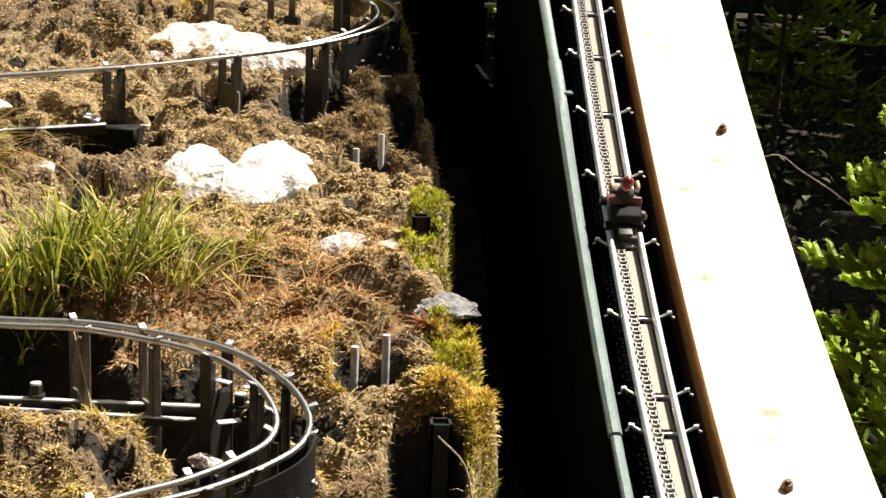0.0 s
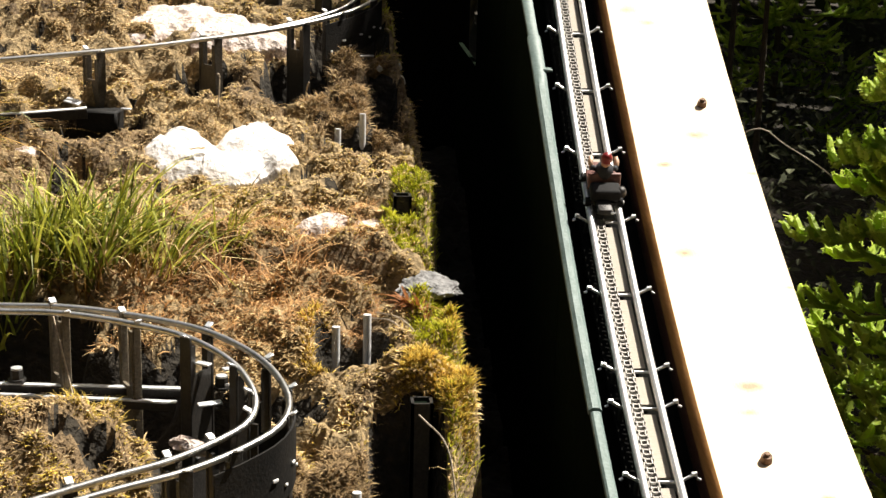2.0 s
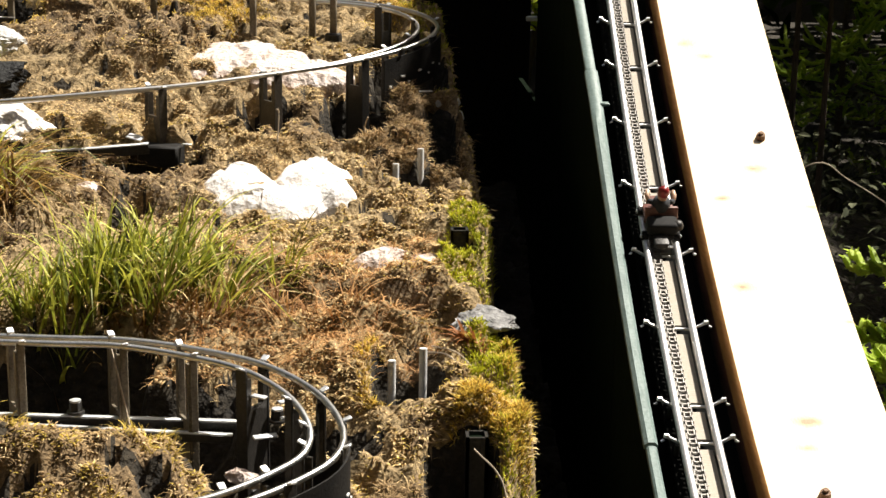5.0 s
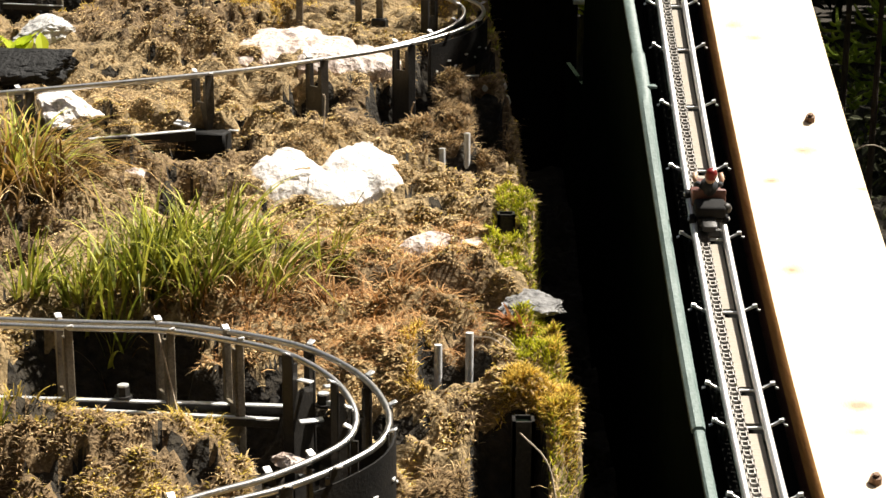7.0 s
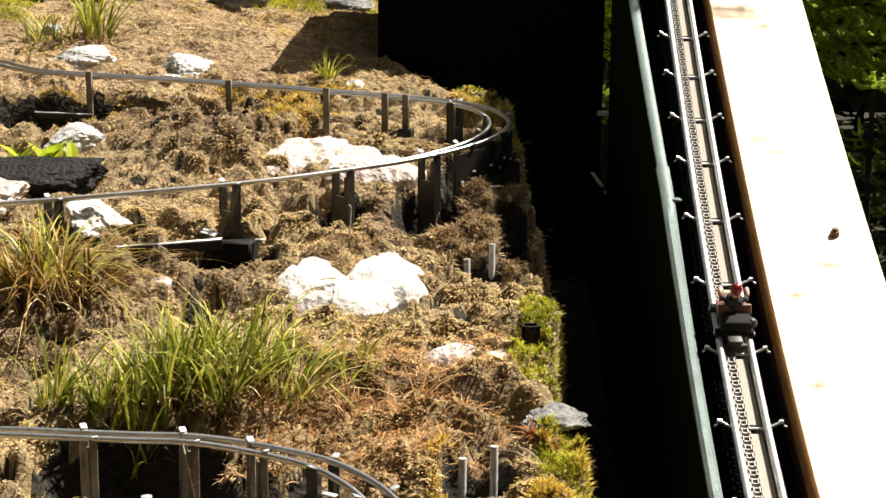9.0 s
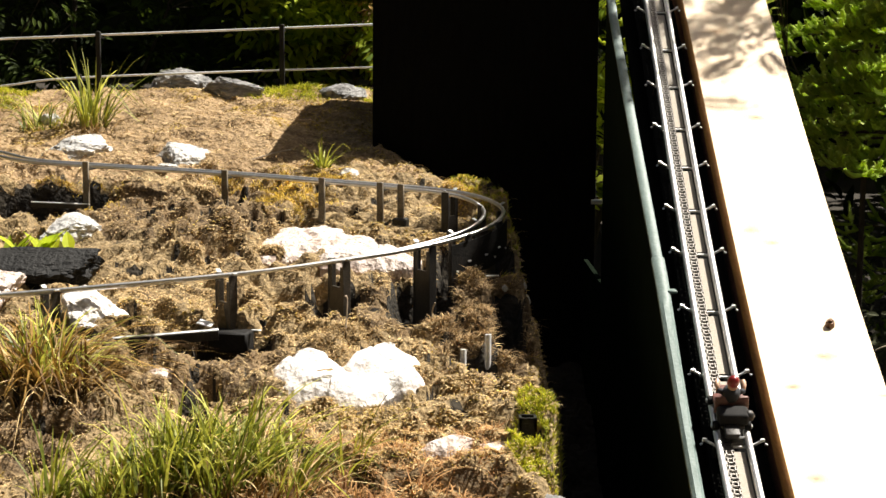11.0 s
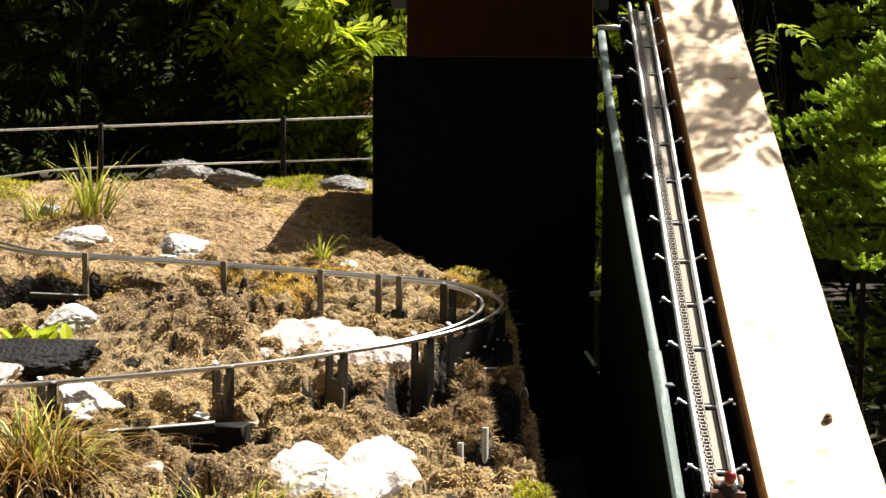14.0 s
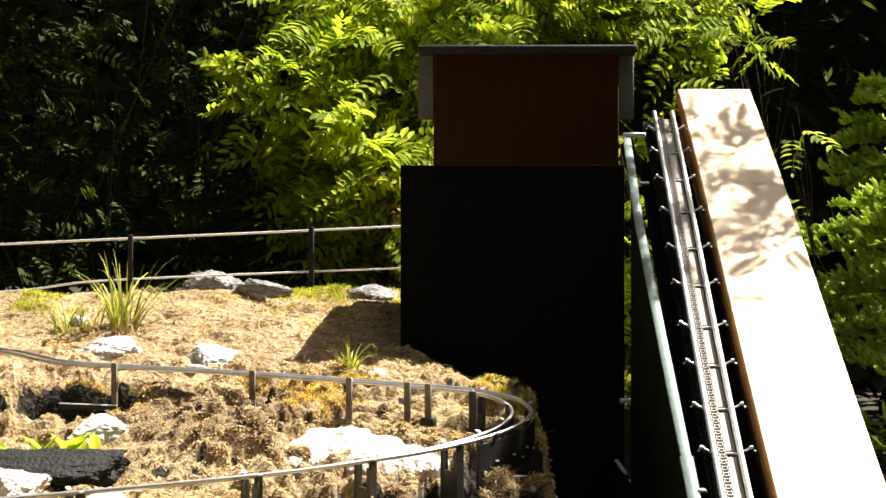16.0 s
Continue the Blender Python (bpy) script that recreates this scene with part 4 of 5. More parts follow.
def strands(name, label, n, region, keep, material, length, width, seed, lean=0.9, bare=0.24, peaty=0.9):
    """Short bent strands strewn over the slope where keep(x, y, patch, random) holds, thinner in the clefts and hollows."""
    rng = np.random.RandomState(seed)
    x, y = rng.uniform(region[0], region[1], n * 8), rng.uniform(region[2], region[3], n * 8)
    r = rng.rand(n * 8)
    ok = keep(x, y, sample("patch", x, y), r) & (sample("pit", x, y) < 0.04 + 0.10 * rng.rand(n * 8))
    ok &= ~hollow_side(x, y) | (rng.rand(n * 8) < 0.22)
    ok &= sample("peat", x, y) * peaty < 0.25 + 0.55 * rng.rand(n * 8)
    if bare:
        ok &= sample("clod", x, y) > bare * rng.rand(n * 8)
    x, y = x[ok][:n], y[ok][:n]
    n = len(x)
    z = sample("ground", x, y) - 0.001
    L, w = length * rng.uniform(0.5, 1.4, n), width * rng.uniform(0.6, 1.4, n)
    a, t = rng.uniform(0, 2 * math.pi, n), lean * rng.uniform(0.25, 1.0, n)
    out = np.stack([np.cos(a), np.sin(a), 0 * a], 1)
    up = np.array([0, 0, 1.0])
    unit = lambda v: v / np.linalg.norm(v, axis=1, keepdims=True)
    d = unit(out * t[:, None] + up)
    e = a + math.pi / 2 + rng.normal(0, 0.5, n)
    s = np.stack([np.cos(e), np.sin(e), rng.normal(0, 0.3, n)], 1) * (w / 2)[:, None]
    o = np.stack([x, y, z], 1)
    m = o + d * (L * 0.55)[:, None]
    f = m + unit(d + out * (0.7 * t)[:, None] - up * (0.35 * t)[:, None]) * (L * 0.5)[:, None]
    verts = np.stack([o - s, o + s, m + s * 0.8, m - s * 0.8, f], 1).reshape(-1, 3)
    faces = (np.arange(n)[:, None, None] * 5 + np.array([[0, 1, 2], [0, 2, 3], [3, 2, 4]])).reshape(-1, 3)
    me = bpy.data.meshes.new(name)
    me.from_pydata(verts.tolist(), [], faces.tolist())
    me.materials.append(material)
    return tagged(new(name, me), label, "moss", kind="stuff")


def on_slope(x, y):
    return x < edge_x(y) + 0.016


def build_moss():
    R = (-0.95, 0.19, 1.15, 3.38)
    strands("dry_moss", "dry straw coloured moss and dead grass", 110000, R, lambda x, y, k, r: on_slope(x, y) & (k > -0.15 + 0.35 * r) & (y < 2.72 + 0.2 * r), STRAW, 0.0078, 0.0021, 1, 9.0, 0.40)
    strands("sandy_moss", "pale sandy dry moss on the upper slope", 26000, (-1.0, 0.1, 2.65, 3.4), lambda x, y, k, r: on_slope(x, y) & (y > 2.66 + 0.2 * r), SANDY, 0.0065, 0.0012, 8, 2.6, 0.05)
    strands("dry_grass", "long pale straw lying on the sandy top", 5000, (-1.0, 0.1, 2.72, 3.38), lambda x, y, k, r: k > -0.1 - 0.3 * r, SANDY, 0.026, 0.0016, 50, 8.0, 0, 0)
    strands("dead_litter", "brown stems and crumbs on the sandy top", 2500, (-1.0, 0.1, 2.72, 3.38), lambda x, y, k, r: k < 0.15 + 0.2 * r, DEAD, 0.012, 0.0020, 51, 6.0, 0, 0)
    strands("olive_moss", "yellow olive moss cushions", 52000, R, lambda x, y, k, r: on_slope(x, y) & ((k > 0.32) | (x > edge_x(y) - 0.16 * r) | ((y > 3.12) & (x > -0.45) & (k > -0.1)) | ((k > 0.05) & (y < 1.5))), OLIVE, 0.0062, 0.0019, 2, 3.2, 0.40)
    strands("dry_moss", "straw coloured moss on the mound inside the bend", 5000, (-0.47, -0.08, 1.20, 1.44), lambda x, y, k, r: np.sin(45 * x + 1) + np.sin(51 * y + 13 * x) > -0.7, STRAW, 0.0066, 0.0019, 31, 4.0)
    strands("olive_moss", "yellow olive moss on the mound inside the bend", 7000, (-0.47, -0.08, 1.20, 1.44), lambda x, y, k, r: np.sin(31 * x + 2) * np.sin(37 * y + 9 * x) > 0.1, OLIVE, 0.0060, 0.0019, 32, 3.0)
    strands("dead_moss", "grey brown dead moss and roots", 40000, R, lambda x, y, k, r: on_slope(x, y) & (k < 0.10 - 0.3 * r) & (y < 2.75), DEAD, 0.0085, 0.0018, 3, 9.0, 0.40, 0.3)
    strands("dead_litter", "brown dead moss and stems inside the bend", 9000, (-0.50, -0.10, 1.18, 1.46), lambda x, y, k, r: r > 0, DEAD, 0.009, 0.0018, 48, 3.5, 0, 0)
    strands("olive_moss", "small olive moss tips inside the bend", 4500, (-0.50, -0.10, 1.18, 1.46), lambda x, y, k, r: np.sin(41 * x + 2) + np.sin(47 * y + 9 * x) > 0.2, OLIVE, 0.007, 0.0018, 49, 2.4, 0, 0)
    strands("dead_moss", "grey dead moss beside the post hollow", 5000, (-0.04, 0.055, 1.22, 1.39), lambda x, y, k, r: r > 0, DEAD, 0.012, 0.0012, 36, 2.4, 0, 0)
    strands("dry_moss", "bright straw coloured moss beside the bend", 11000, (-0.10, 0.12, 1.44, 1.86), lambda x, y, k, r: on_slope(x, y) & (np.sin(37 * x + 3) + np.sin(43 * y + 11 * x) > -0.5), STRAW, 0.0070, 0.0021, 37, 5.0, 0.4)
    strands("dry_moss", "tan moss in the notch of the white stone", 2200, (-0.19, -0.08, 2.03, 2.15), lambda x, y, k, r: r > 0, STRAW, 0.009, 0.0013, 38, 2.4, 0, 0)
    strands("sandy_moss", "pale tan moss round the broad slab", 10000, (-0.62, 0.03, 2.24, 2.62), lambda x, y, k, r: on_slope(x, y) & (np.sin(19 * x + 2) + np.sin(27 * y + 9 * x) > -0.4), SANDY, 0.0085, 0.0020, 39, 9.0, 0.3)
    strands("sandy_moss", "pale tan moss below the white stone", 7000, (-0.42, 0.10, 1.80, 2.04), lambda x, y, k, r: on_slope(x, y) & (np.sin(23 * x + 1) + np.sin(31 * y + 7 * x) > -0.2), SANDY, 0.0085, 0.0020, 40, 9.0, 0.3)
    strands("root_tangle", "grey brown hanging roots and dead moss at the bend", 6000, (-0.03, 0.15, 2.08, 2.34), lambda x, y, k, r: (x < edge_x(y) - 0.004) & (x + 0.25 * (y - 2.1) > 0.0), DEAD, 0.016, 0.0013, 9, 2.6, 0, 0)
    strands("golden_moss", "golden yellow moss beside the bend", 8000, (-0.03, 0.16, 1.42, 1.64), lambda x, y, k, r: on_slope(x, y) & (np.sin(23 * x + 1) * np.sin(29 * y + 7 * x) + 2.2 * k > 0.1) & (x > -0.02 + 0.04 * r), GOLDMOSS, 0.0105, 0.0013, 33, 1.3)
    strands("golden_moss", "golden yellow moss behind the upper track", 9000, (-0.75, 0.08, 2.58, 2.78), lambda x, y, k, r: on_slope(x, y) & (np.sin(17 * x) + 2.0 * k > 0.35 * r), GOLDMOSS, 0.009, 0.0013, 34, 1.3)
    strands("golden_moss", "yellow moss along the crest below the top track", 5000, (-0.95, -0.1, 3.18, 3.36), lambda x, y, k, r: ((abs(x + 0.32) < 0.05 + 0.05 * r) & (y > 3.22)) | ((abs(x + 0.18) < 0.045) & (y > 3.25)) | (abs(x + 0.93) < 0.06 * r + 0.02), GREENMOSS, 0.011, 0.0014, 35, 1.2)
    strands("dead_litter", "brown dead stems and needles strewn on bare peat", 10000, R, lambda x, y, k, r: on_slope(x, y) & (sample("peat", x, y) > 0.25) & (y < 2.8), DEAD, 0.010, 0.0018, 43, 5.0, 0.25, 0)
    strands("dry_grass", "pale straw strewn on bare peat", 7000, R, lambda x, y, k, r: on_slope(x, y) & (sample("peat", x, y) > 0.2) & (y < 2.8), SANDY, 0.012, 0.0014, 44, 4.5, 0.2, 0)
    strands("green_moss", "bright green moss along the drop", 17000, (0.02, 0.24, 1.15, 2.85), lambda x, y, k, r: (edge_x(y) - 0.04 < x) & (x < edge_x(y) + 0.020) & ((abs(y - 1.86) < 0.11) | (abs(y - 1.62) < 0.06) | ((y > 2.35) & (r < 0.3)) | ((y < 1.47) & (r < 0.85) & (x > edge_x(y) - 0.03))), GREENMOSS, 0.010, 0.0016, 4, 1.1, 0)
    strands("dry_grass", "long dead straw and needles lying on moss", 7000, R, lambda x, y, k, r: on_slope(x, y) & (k > -0.3) & (y < 2.8), STRAW, 0.020, 0.0010, 5, 5.0, 0, 0)
    strands("red_brown_grass", "red brown dead grass below the clump", 6000, (-0.28, 0.07, 1.57, 1.85), lambda x, y, k, r: x < 1, RUSSET, 0.020, 0.0012, 6, 3.0, 0, 0)


build_fields()
build_moss()


# ---- grass clumps and plants ----
def grass_clump(name, label, x, y, radius, n, height, material, seed, droop=1.0, width=0.0035, cores=1, lean_to=0.0):
    """Bent blades that spread from one or more cores. lean_to: how far all of them lean to the side of the lift."""
    rng = random.Random(seed)
    clump = thing(name, label, "grass")
    verts, faces = [], []
    hearts = []
    for _ in range(cores):
        a, q = rng.uniform(0, 2 * math.pi), radius * math.sqrt(rng.random()) if cores > 1 else 0
        hearts.append((x + math.cos(a) * q * 1.5, y + math.sin(a) * q * 0.5, rng.uniform(0.6, 1.15)))
    spread = radius if cores == 1 else 0.022
    each = -(-n // cores)
    for blade in range(n):
        if blade and blade % min(each, 45) == 0:
            part("tuft", raw("tuft", verts, faces, material), material, clump)
            verts, faces = [], []
        hx, hy, tall = hearts[blade // each]
        a, q = rng.uniform(0, 2 * math.pi), spread * math.sqrt(rng.random())
        bx, by = hx + math.cos(a) * q, hy + math.sin(a) * q * 0.6
        o = Vector((bx, by, gz(bx, by) - 0.004))
        b = a + rng.gauss(0, 0.7)
        out = Vector((math.cos(b) + lean_to, math.sin(b), 0))
        L = height * tall * rng.uniform(0.45, 1.25)
        lean = rng.uniform(0.15, 1.0) * droop
        w = width * rng.uniform(0.6, 1.3)
        side = Vector((-math.sin(b), math.cos(b), 0)) * w / 2
        tw = rng.uniform(-1.2, 1.2)
        kink = rng.uniform(0.5, 0.9) if rng.random() < 0.25 else 2.0
        ring = []
        for j in range(6):
            t = j / 5
            rise = L * (t - 0.45 * lean * t * t * t) - (L * 1.3 * (t - kink) if t > kink else 0)
            p = o + out * (lean * L * (0.5 * t + 0.6 * t * t)) + Vector((0, 0, rise))
            s = (side * math.cos(tw * t) + out * math.sin(tw * t) * w / 2) * (1 - t) ** 0.6
            ring.append((p - s, p + s) if j < 5 else (p,))
        i = len(verts)
        for rr in ring:
            verts += list(rr)
        for j in range(4):
            k = i + 2 * j
            faces.append((k, k + 1, k + 3, k + 2))
        faces.append((i + 8, i + 9, i + 10))
    part("tuft", raw("tuft", verts, faces, material), material, clump)
    return clump


def broad_leaf(verts, faces, o, d, up, L, w, n=4):
    """A pointed oval leaf with a fold along its middle."""
    d = d.normalized()
    s = d.cross(up)
    s = s.normalized() if s.length > 1e-4 else Vector((1, 0, 0))
    u = s.cross(d)
    i = len(verts)
    prof = (0.12, 0.75, 1.0, 0.7, 0.0)
    for j in range(n + 1):
        t = j / n
        c = o + d * L * t - u * L * 0.18 * t * t
        h = w / 2 * prof[j]
        if j < n:
            verts += [c - s * h + u * h * 0.35, c, c + s * h + u * h * 0.35]
        else:
            verts.append(c)
    for j in range(n - 1):
        k = i + 3 * j
        faces += [(k, k + 1, k + 4, k + 3), (k + 1, k + 2, k + 5, k + 4)]
    k = i + 3 * (n - 1)
    faces += [(k, k + 1, k + 3), (k + 1, k + 2, k + 3)]


def leafy_plant(x, y, seed):
    rng = random.Random(seed)
    verts, faces = [], []
    for _ in range(22):
        a = rng.uniform(0, 2 * math.pi)
        o = Vector((x + rng.gauss(0, 0.04), y + rng.gauss(0, 0.02), 0))
        o.z = gz(o.x, o.y)
        broad_leaf(verts, faces, o, Vector((math.cos(a), math.sin(a), rng.uniform(0.8, 2.2))), Vector((0, 0, 1)), rng.uniform(0.050, 0.076), rng.uniform(0.017, 0.026))
    ob = new("leafy_plant", raw("leafy_plant", verts, faces, ROWAN))
    tagged(ob, "bright green low plant with oval leaves", "plant")


def build_plants():
    grass_clump("grass_clump", "big green grass clump with drooping blades", -0.30, 1.70, 0.095, 720, 0.118, GRASS, 1, 0.95, 0.0043, 16, 0.25)
    grass_clump("grass_clump", "thin yellow green grass at the clump's side", -0.17, 1.78, 0.045, 60, 0.085, GRASS, 2, 0.9, 0.003, 6, 0.3)
    grass_clump("grass_clump", "pale dead blades among the green clump", -0.27, 1.70, 0.10, 120, 0.095, STRAW, 42, 1.3, 0.0026, 12, 0.2)
    grass_clump("grass_clump", "dry orange brown blades in the green clump", -0.275, 1.665, 0.07, 90, 0.060, BROWNGRASS, 12, 1.2, 0.003, 7)
    grass_clump("grass_clump", "brown drooping grass clump", -0.51, 1.96, 0.065, 300, 0.115, BROWNGRASS, 3, 2.0, 0.004)
    grass_clump("grass_clump", "green blades in the brown drooping clump", -0.53, 1.965, 0.055, 150, 0.11, GRASS, 13, 1.5, 0.0036)
    grass_clump("grass_clump", "pale dead blades hanging from the brown clump", -0.51, 1.92, 0.06, 60, 0.085, STRAW, 14, 2.4, 0.0028)
    grass_clump("grass_clump", "reddish dry grass round the green clump", -0.12, 1.70, 0.085, 260, 0.045, RUSSET, 4, 1.8, 0.0022, 14)
    grass_clump("grass_clump", "thin upright green grass on the upper slope", -0.685, 3.06, 0.028, 70, 0.155, GRASS, 5, 0.95, 0.0052, 1, 0.2)
    grass_clump("grass_clump", "sparse yellow green blades on the upper slope", -0.78, 3.07, 0.05, 54, 0.11, GRASS, 45, 1.4, 0.0035)
    grass_clump("grass_clump", "pale dead blades at the foot of the upper grass", -0.69, 3.04, 0.05, 60, 0.05, STRAW, 46, 1.8, 0.003)
    grass_clump("grass_clump", "small green sprig beside the track", -0.215, 2.83, 0.012, 40, 0.060, GRASS, 6, 1.1, 0.0045)
    grass_clump("grass_clump", "brown bushy moss tuft inside the bend", -0.385, 1.405, 0.05, 300, 0.028, OLIVE, 7, 1.2, 0.002)
    grass_clump("grass_clump", "small olive moss tuft below the base bar", -0.213, 1.40, 0.030, 180, 0.016, OLIVE, 17, 1.2, 0.0016)
    grass_clump("grass_clump", "single green shoot beside the moss tuft", -0.395, 1.39, 0.008, 9, 0.05, GRASS, 18, 0.6, 0.006)
    leafy_plant(-0.655, 2.425, 8)
    grass_clump("dead_fern", "rust brown dead fern frond on the moss", 0.116, 1.640, 0.018, 60, 0.028, ORANGELEAF, 47, 1.7, 0.0060)


build_plants()


# ---- bushes and trees ----
def spray(verts, faces, o, d, L, pairs, leaflet, rng):
    """A feathered leaf: pairs of leaflets along a drooping stalk."""
    d = d.normalized()
    s = d.cross(Vector((0.40 + rng.gauss(0, 0.45), -0.55 + rng.gauss(0, 0.45), 0.75)))
    s = s.normalized() if s.length > 1e-3 else Vector((1, 0, 0))
    u = s.cross(d)
    for j in range(pairs + 1):
        t = (j + 1) / (pairs + 1)
        c = o + d * L * t - Vector((0, 0, 1)) * L * 0.25 * t * t
        size = leaflet * (0.75 + 0.5 * math.sin(math.pi * t))
        if j == pairs:
            broad_leaf(verts, faces, c, d, u, size, size * 0.42)
        else:
            for k in (-1, 1):
                broad_leaf(verts, faces, c, s * k + d * 0.45 + u * rng.gauss(0, 0.15), u, size, size * 0.40)


def bush(name, label, category, foot, blobs, n, L, leaflet, material, seed, pairs=6, trunk=0.02):
    """A trunk with limbs to each blob (x, y, z, radius) and feathered leaves through the blobs."""
    rng = random.Random(seed)
    t = thing(name, label, category)
    bm = bmesh.new()
    f = Vector(foot)
    for bx, by, bz, br in blobs:
        e = Vector((bx, by, bz))
        m = f.lerp(e, 0.5) + Vector((rng.gauss(0, 0.1), rng.gauss(0, 0.1), 0.1)) * (e - f).length * 0.5
        tube(bm, [f, f.lerp(m, 0.6), m, m.lerp(e, 0.6), e], trunk, 7, taper=[1, 0.8, 0.6, 0.4, 0.15])
        for _ in range(5):
            q = e + Vector((rng.gauss(0, 0.6), rng.gauss(0, 0.6), rng.gauss(0, 0.6))) * br
            tube(bm, [m.lerp(e, 0.5), m.lerp(q, 0.8) + Vector((0, 0, 0.04)), q], trunk * 0.3, 5, taper=[1, 0.6, 0.2])
    part("trunk", bm, BARK, t, "brown bark")
    verts, faces = [], []
    total = sum(b[3] ** 2 for b in blobs)
    for bx, by, bz, br in blobs:
        for _ in range(round(n * br * br / total)):
            v = Vector((rng.gauss(0, 1), rng.gauss(0, 1), rng.gauss(0, 1))).normalized() * br * rng.random() ** 0.45
            d = Vector((v.x / br + rng.gauss(0, 0.6), v.y / br + rng.gauss(0, 0.6), rng.gauss(0, 0.35)))
            spray(verts, faces, Vector((bx, by, bz)) + v, d, L * rng.uniform(0.6, 1.2), pairs, leaflet * rng.uniform(0.75, 1.25), rng)
    part("crown", raw("crown", verts, faces, material), material, t)
    return t


def spruce(name, label, foot, height, reach, seed, levels=16, low=0.12):
    """A spruce: whorls of drooping boughs with twigs set all round with needles."""
    rng = random.Random(seed)
    t = thing(name, label, "tree", at=foot)
    f = Vector(foot)
    bm = bmesh.new()
    tube(bm, [f, f + Vector((0, 0, height * 0.5)), f + Vector((0, 0, height))], 0.007 * height, 8, taper=[1, 0.6, 0.1])
    part("trunk", bm, BARK, t, "brown bark")
    verts, faces = [], []

    def needles(a, b):
        """A twig that turns up at its end, set all round with needles."""
        mid, end = a.lerp(b, 0.6), b + Vector((0, 0, (b - a).length * 0.30))
        way = [a, a.lerp(mid, 0.5), mid, mid.lerp(end, 0.6), end]
        rings = []
        for c, w in zip(way, (0.0030, 0.0046, 0.0050, 0.0046, 0.0022)):
            d = (end - a).normalized()
            s = d.cross(Vector((0.1, 0.2, 1))).normalized()
            u = s.cross(d)
            rings.append(len(verts))
            verts.extend([c + (s * math.cos(g) + u * math.sin(g)) * w for g in (0.0, 1.257, 2.513, 3.770, 5.027)])
        for p, q in zip(rings, rings[1:]):
            faces.extend([(p + g, p + (g + 1) % 5, q + (g + 1) % 5, q + g) for g in range(5)])
        faces.append(tuple(rings[-1] + g for g in range(5)))
        for p, q in zip(way, way[1:]):
            d = q - p
            L = d.length
            d.normalize()
            s = d.cross(Vector((0.1, 0.2, 1))).normalized()
            u = s.cross(d)
            for k in range(max(3, int(L / 0.0022))):
                c = p + d * L * (rng.random() * 1.02)
                an = rng.uniform(0, 2 * math.pi)
                o = (s * math.cos(an) + u * math.sin(an) * 0.8 + d * 0.7).normalized() * rng.uniform(0.0068, 0.0090)
                w = d.cross(o).normalized() * 0.0018
                i = len(verts)
                verts.extend([c - w, c + w, c + o + w * 0.5, c + o - w * 0.5])
                faces.append((i, i + 1, i + 2, i + 3))

    for lv in range(levels):
        h = low + (0.97 - low) * lv / levels
        L = reach * (1.05 - h)
        for _ in range(4):
            a = rng.uniform(0, 2 * math.pi)
            o = f + Vector((0, 0, height * h * rng.uniform(0.97, 1.03)))
            out = Vector((math.cos(a), math.sin(a), 0))
            pts = [o + out * L * q + Vector((0, 0, L * (0.10 * q - 0.28 * q * q + 0.14 * q ** 3))) for q in (0, 0.25, 0.5, 0.75, 1.0)]
            part("bough", tube(bmesh.new(), pts, 0.004, 5, taper=[1, 0.8, 0.6, 0.4, 0.2]), BARK, t)
            side = Vector((-out.y, out.x, 0))
            for j in range(6):
                q = 0.25 + 0.75 * j / 5
                c = pts[0].lerp(pts[4], q)
                c.z = o.z + L * (0.10 * q - 0.28 * q * q + 0.14 * q ** 3)
                for k in (-1, 1):
                    tl = L * 0.22 * (1.15 - q) * rng.uniform(0.6, 1.4) + 0.024
                    e = c + (side * k + out * 0.8 + Vector((0, 0, rng.gauss(0.15, 0.3)))).normalized() * tl
                    needles(c, e)
                    for n in range(int(tl / 0.027)):
                        g = c.lerp(e, rng.uniform(0.3, 0.85))
                        needles(g, g + (side * rng.choice((k, -0.3 * k)) + out * rng.uniform(0.2, 1) + Vector((0, 0, rng.gauss(0.2, 0.4)))).normalized() * rng.uniform(0.016, 0.028))
            needles(pts[3], pts[4])
    part("crown", raw("crown", [v - f for v in verts], faces, NEEDLE), NEEDLE, t, "yellow green needles")
    return t


def woods(name, label, n, region, size, material, seed):
    """Far leaves of many trees and shrubs in one."""
    rng = random.Random(seed)
    verts, faces = [], []
    for _ in range(n):
        o = region(rng)
        a = rng.uniform(0, 2 * math.pi)
        broad_leaf(verts, faces, o, Vector((math.cos(a), math.sin(a), rng.gauss(-0.2, 0.5))), Vector((rng.gauss(0, 0.4), rng.gauss(0, 0.4), 1)), size * rng.uniform(0.6, 1.4), size * rng.uniform(0.3, 0.6))
    tagged(new(name, raw(name, verts, faces, material)), label, "woods", kind="stuff")


def ring_place(r0, r1, z0, z1, a0=0.0, a1=2 * math.pi):
    def place(rng):
        a, r = rng.uniform(a0, a1), rng.uniform(r0, r1)
        return Vector((math.sin(a) * r, 1.0 + math.cos(a) * r, rng.uniform(z0, z1)))
    return place


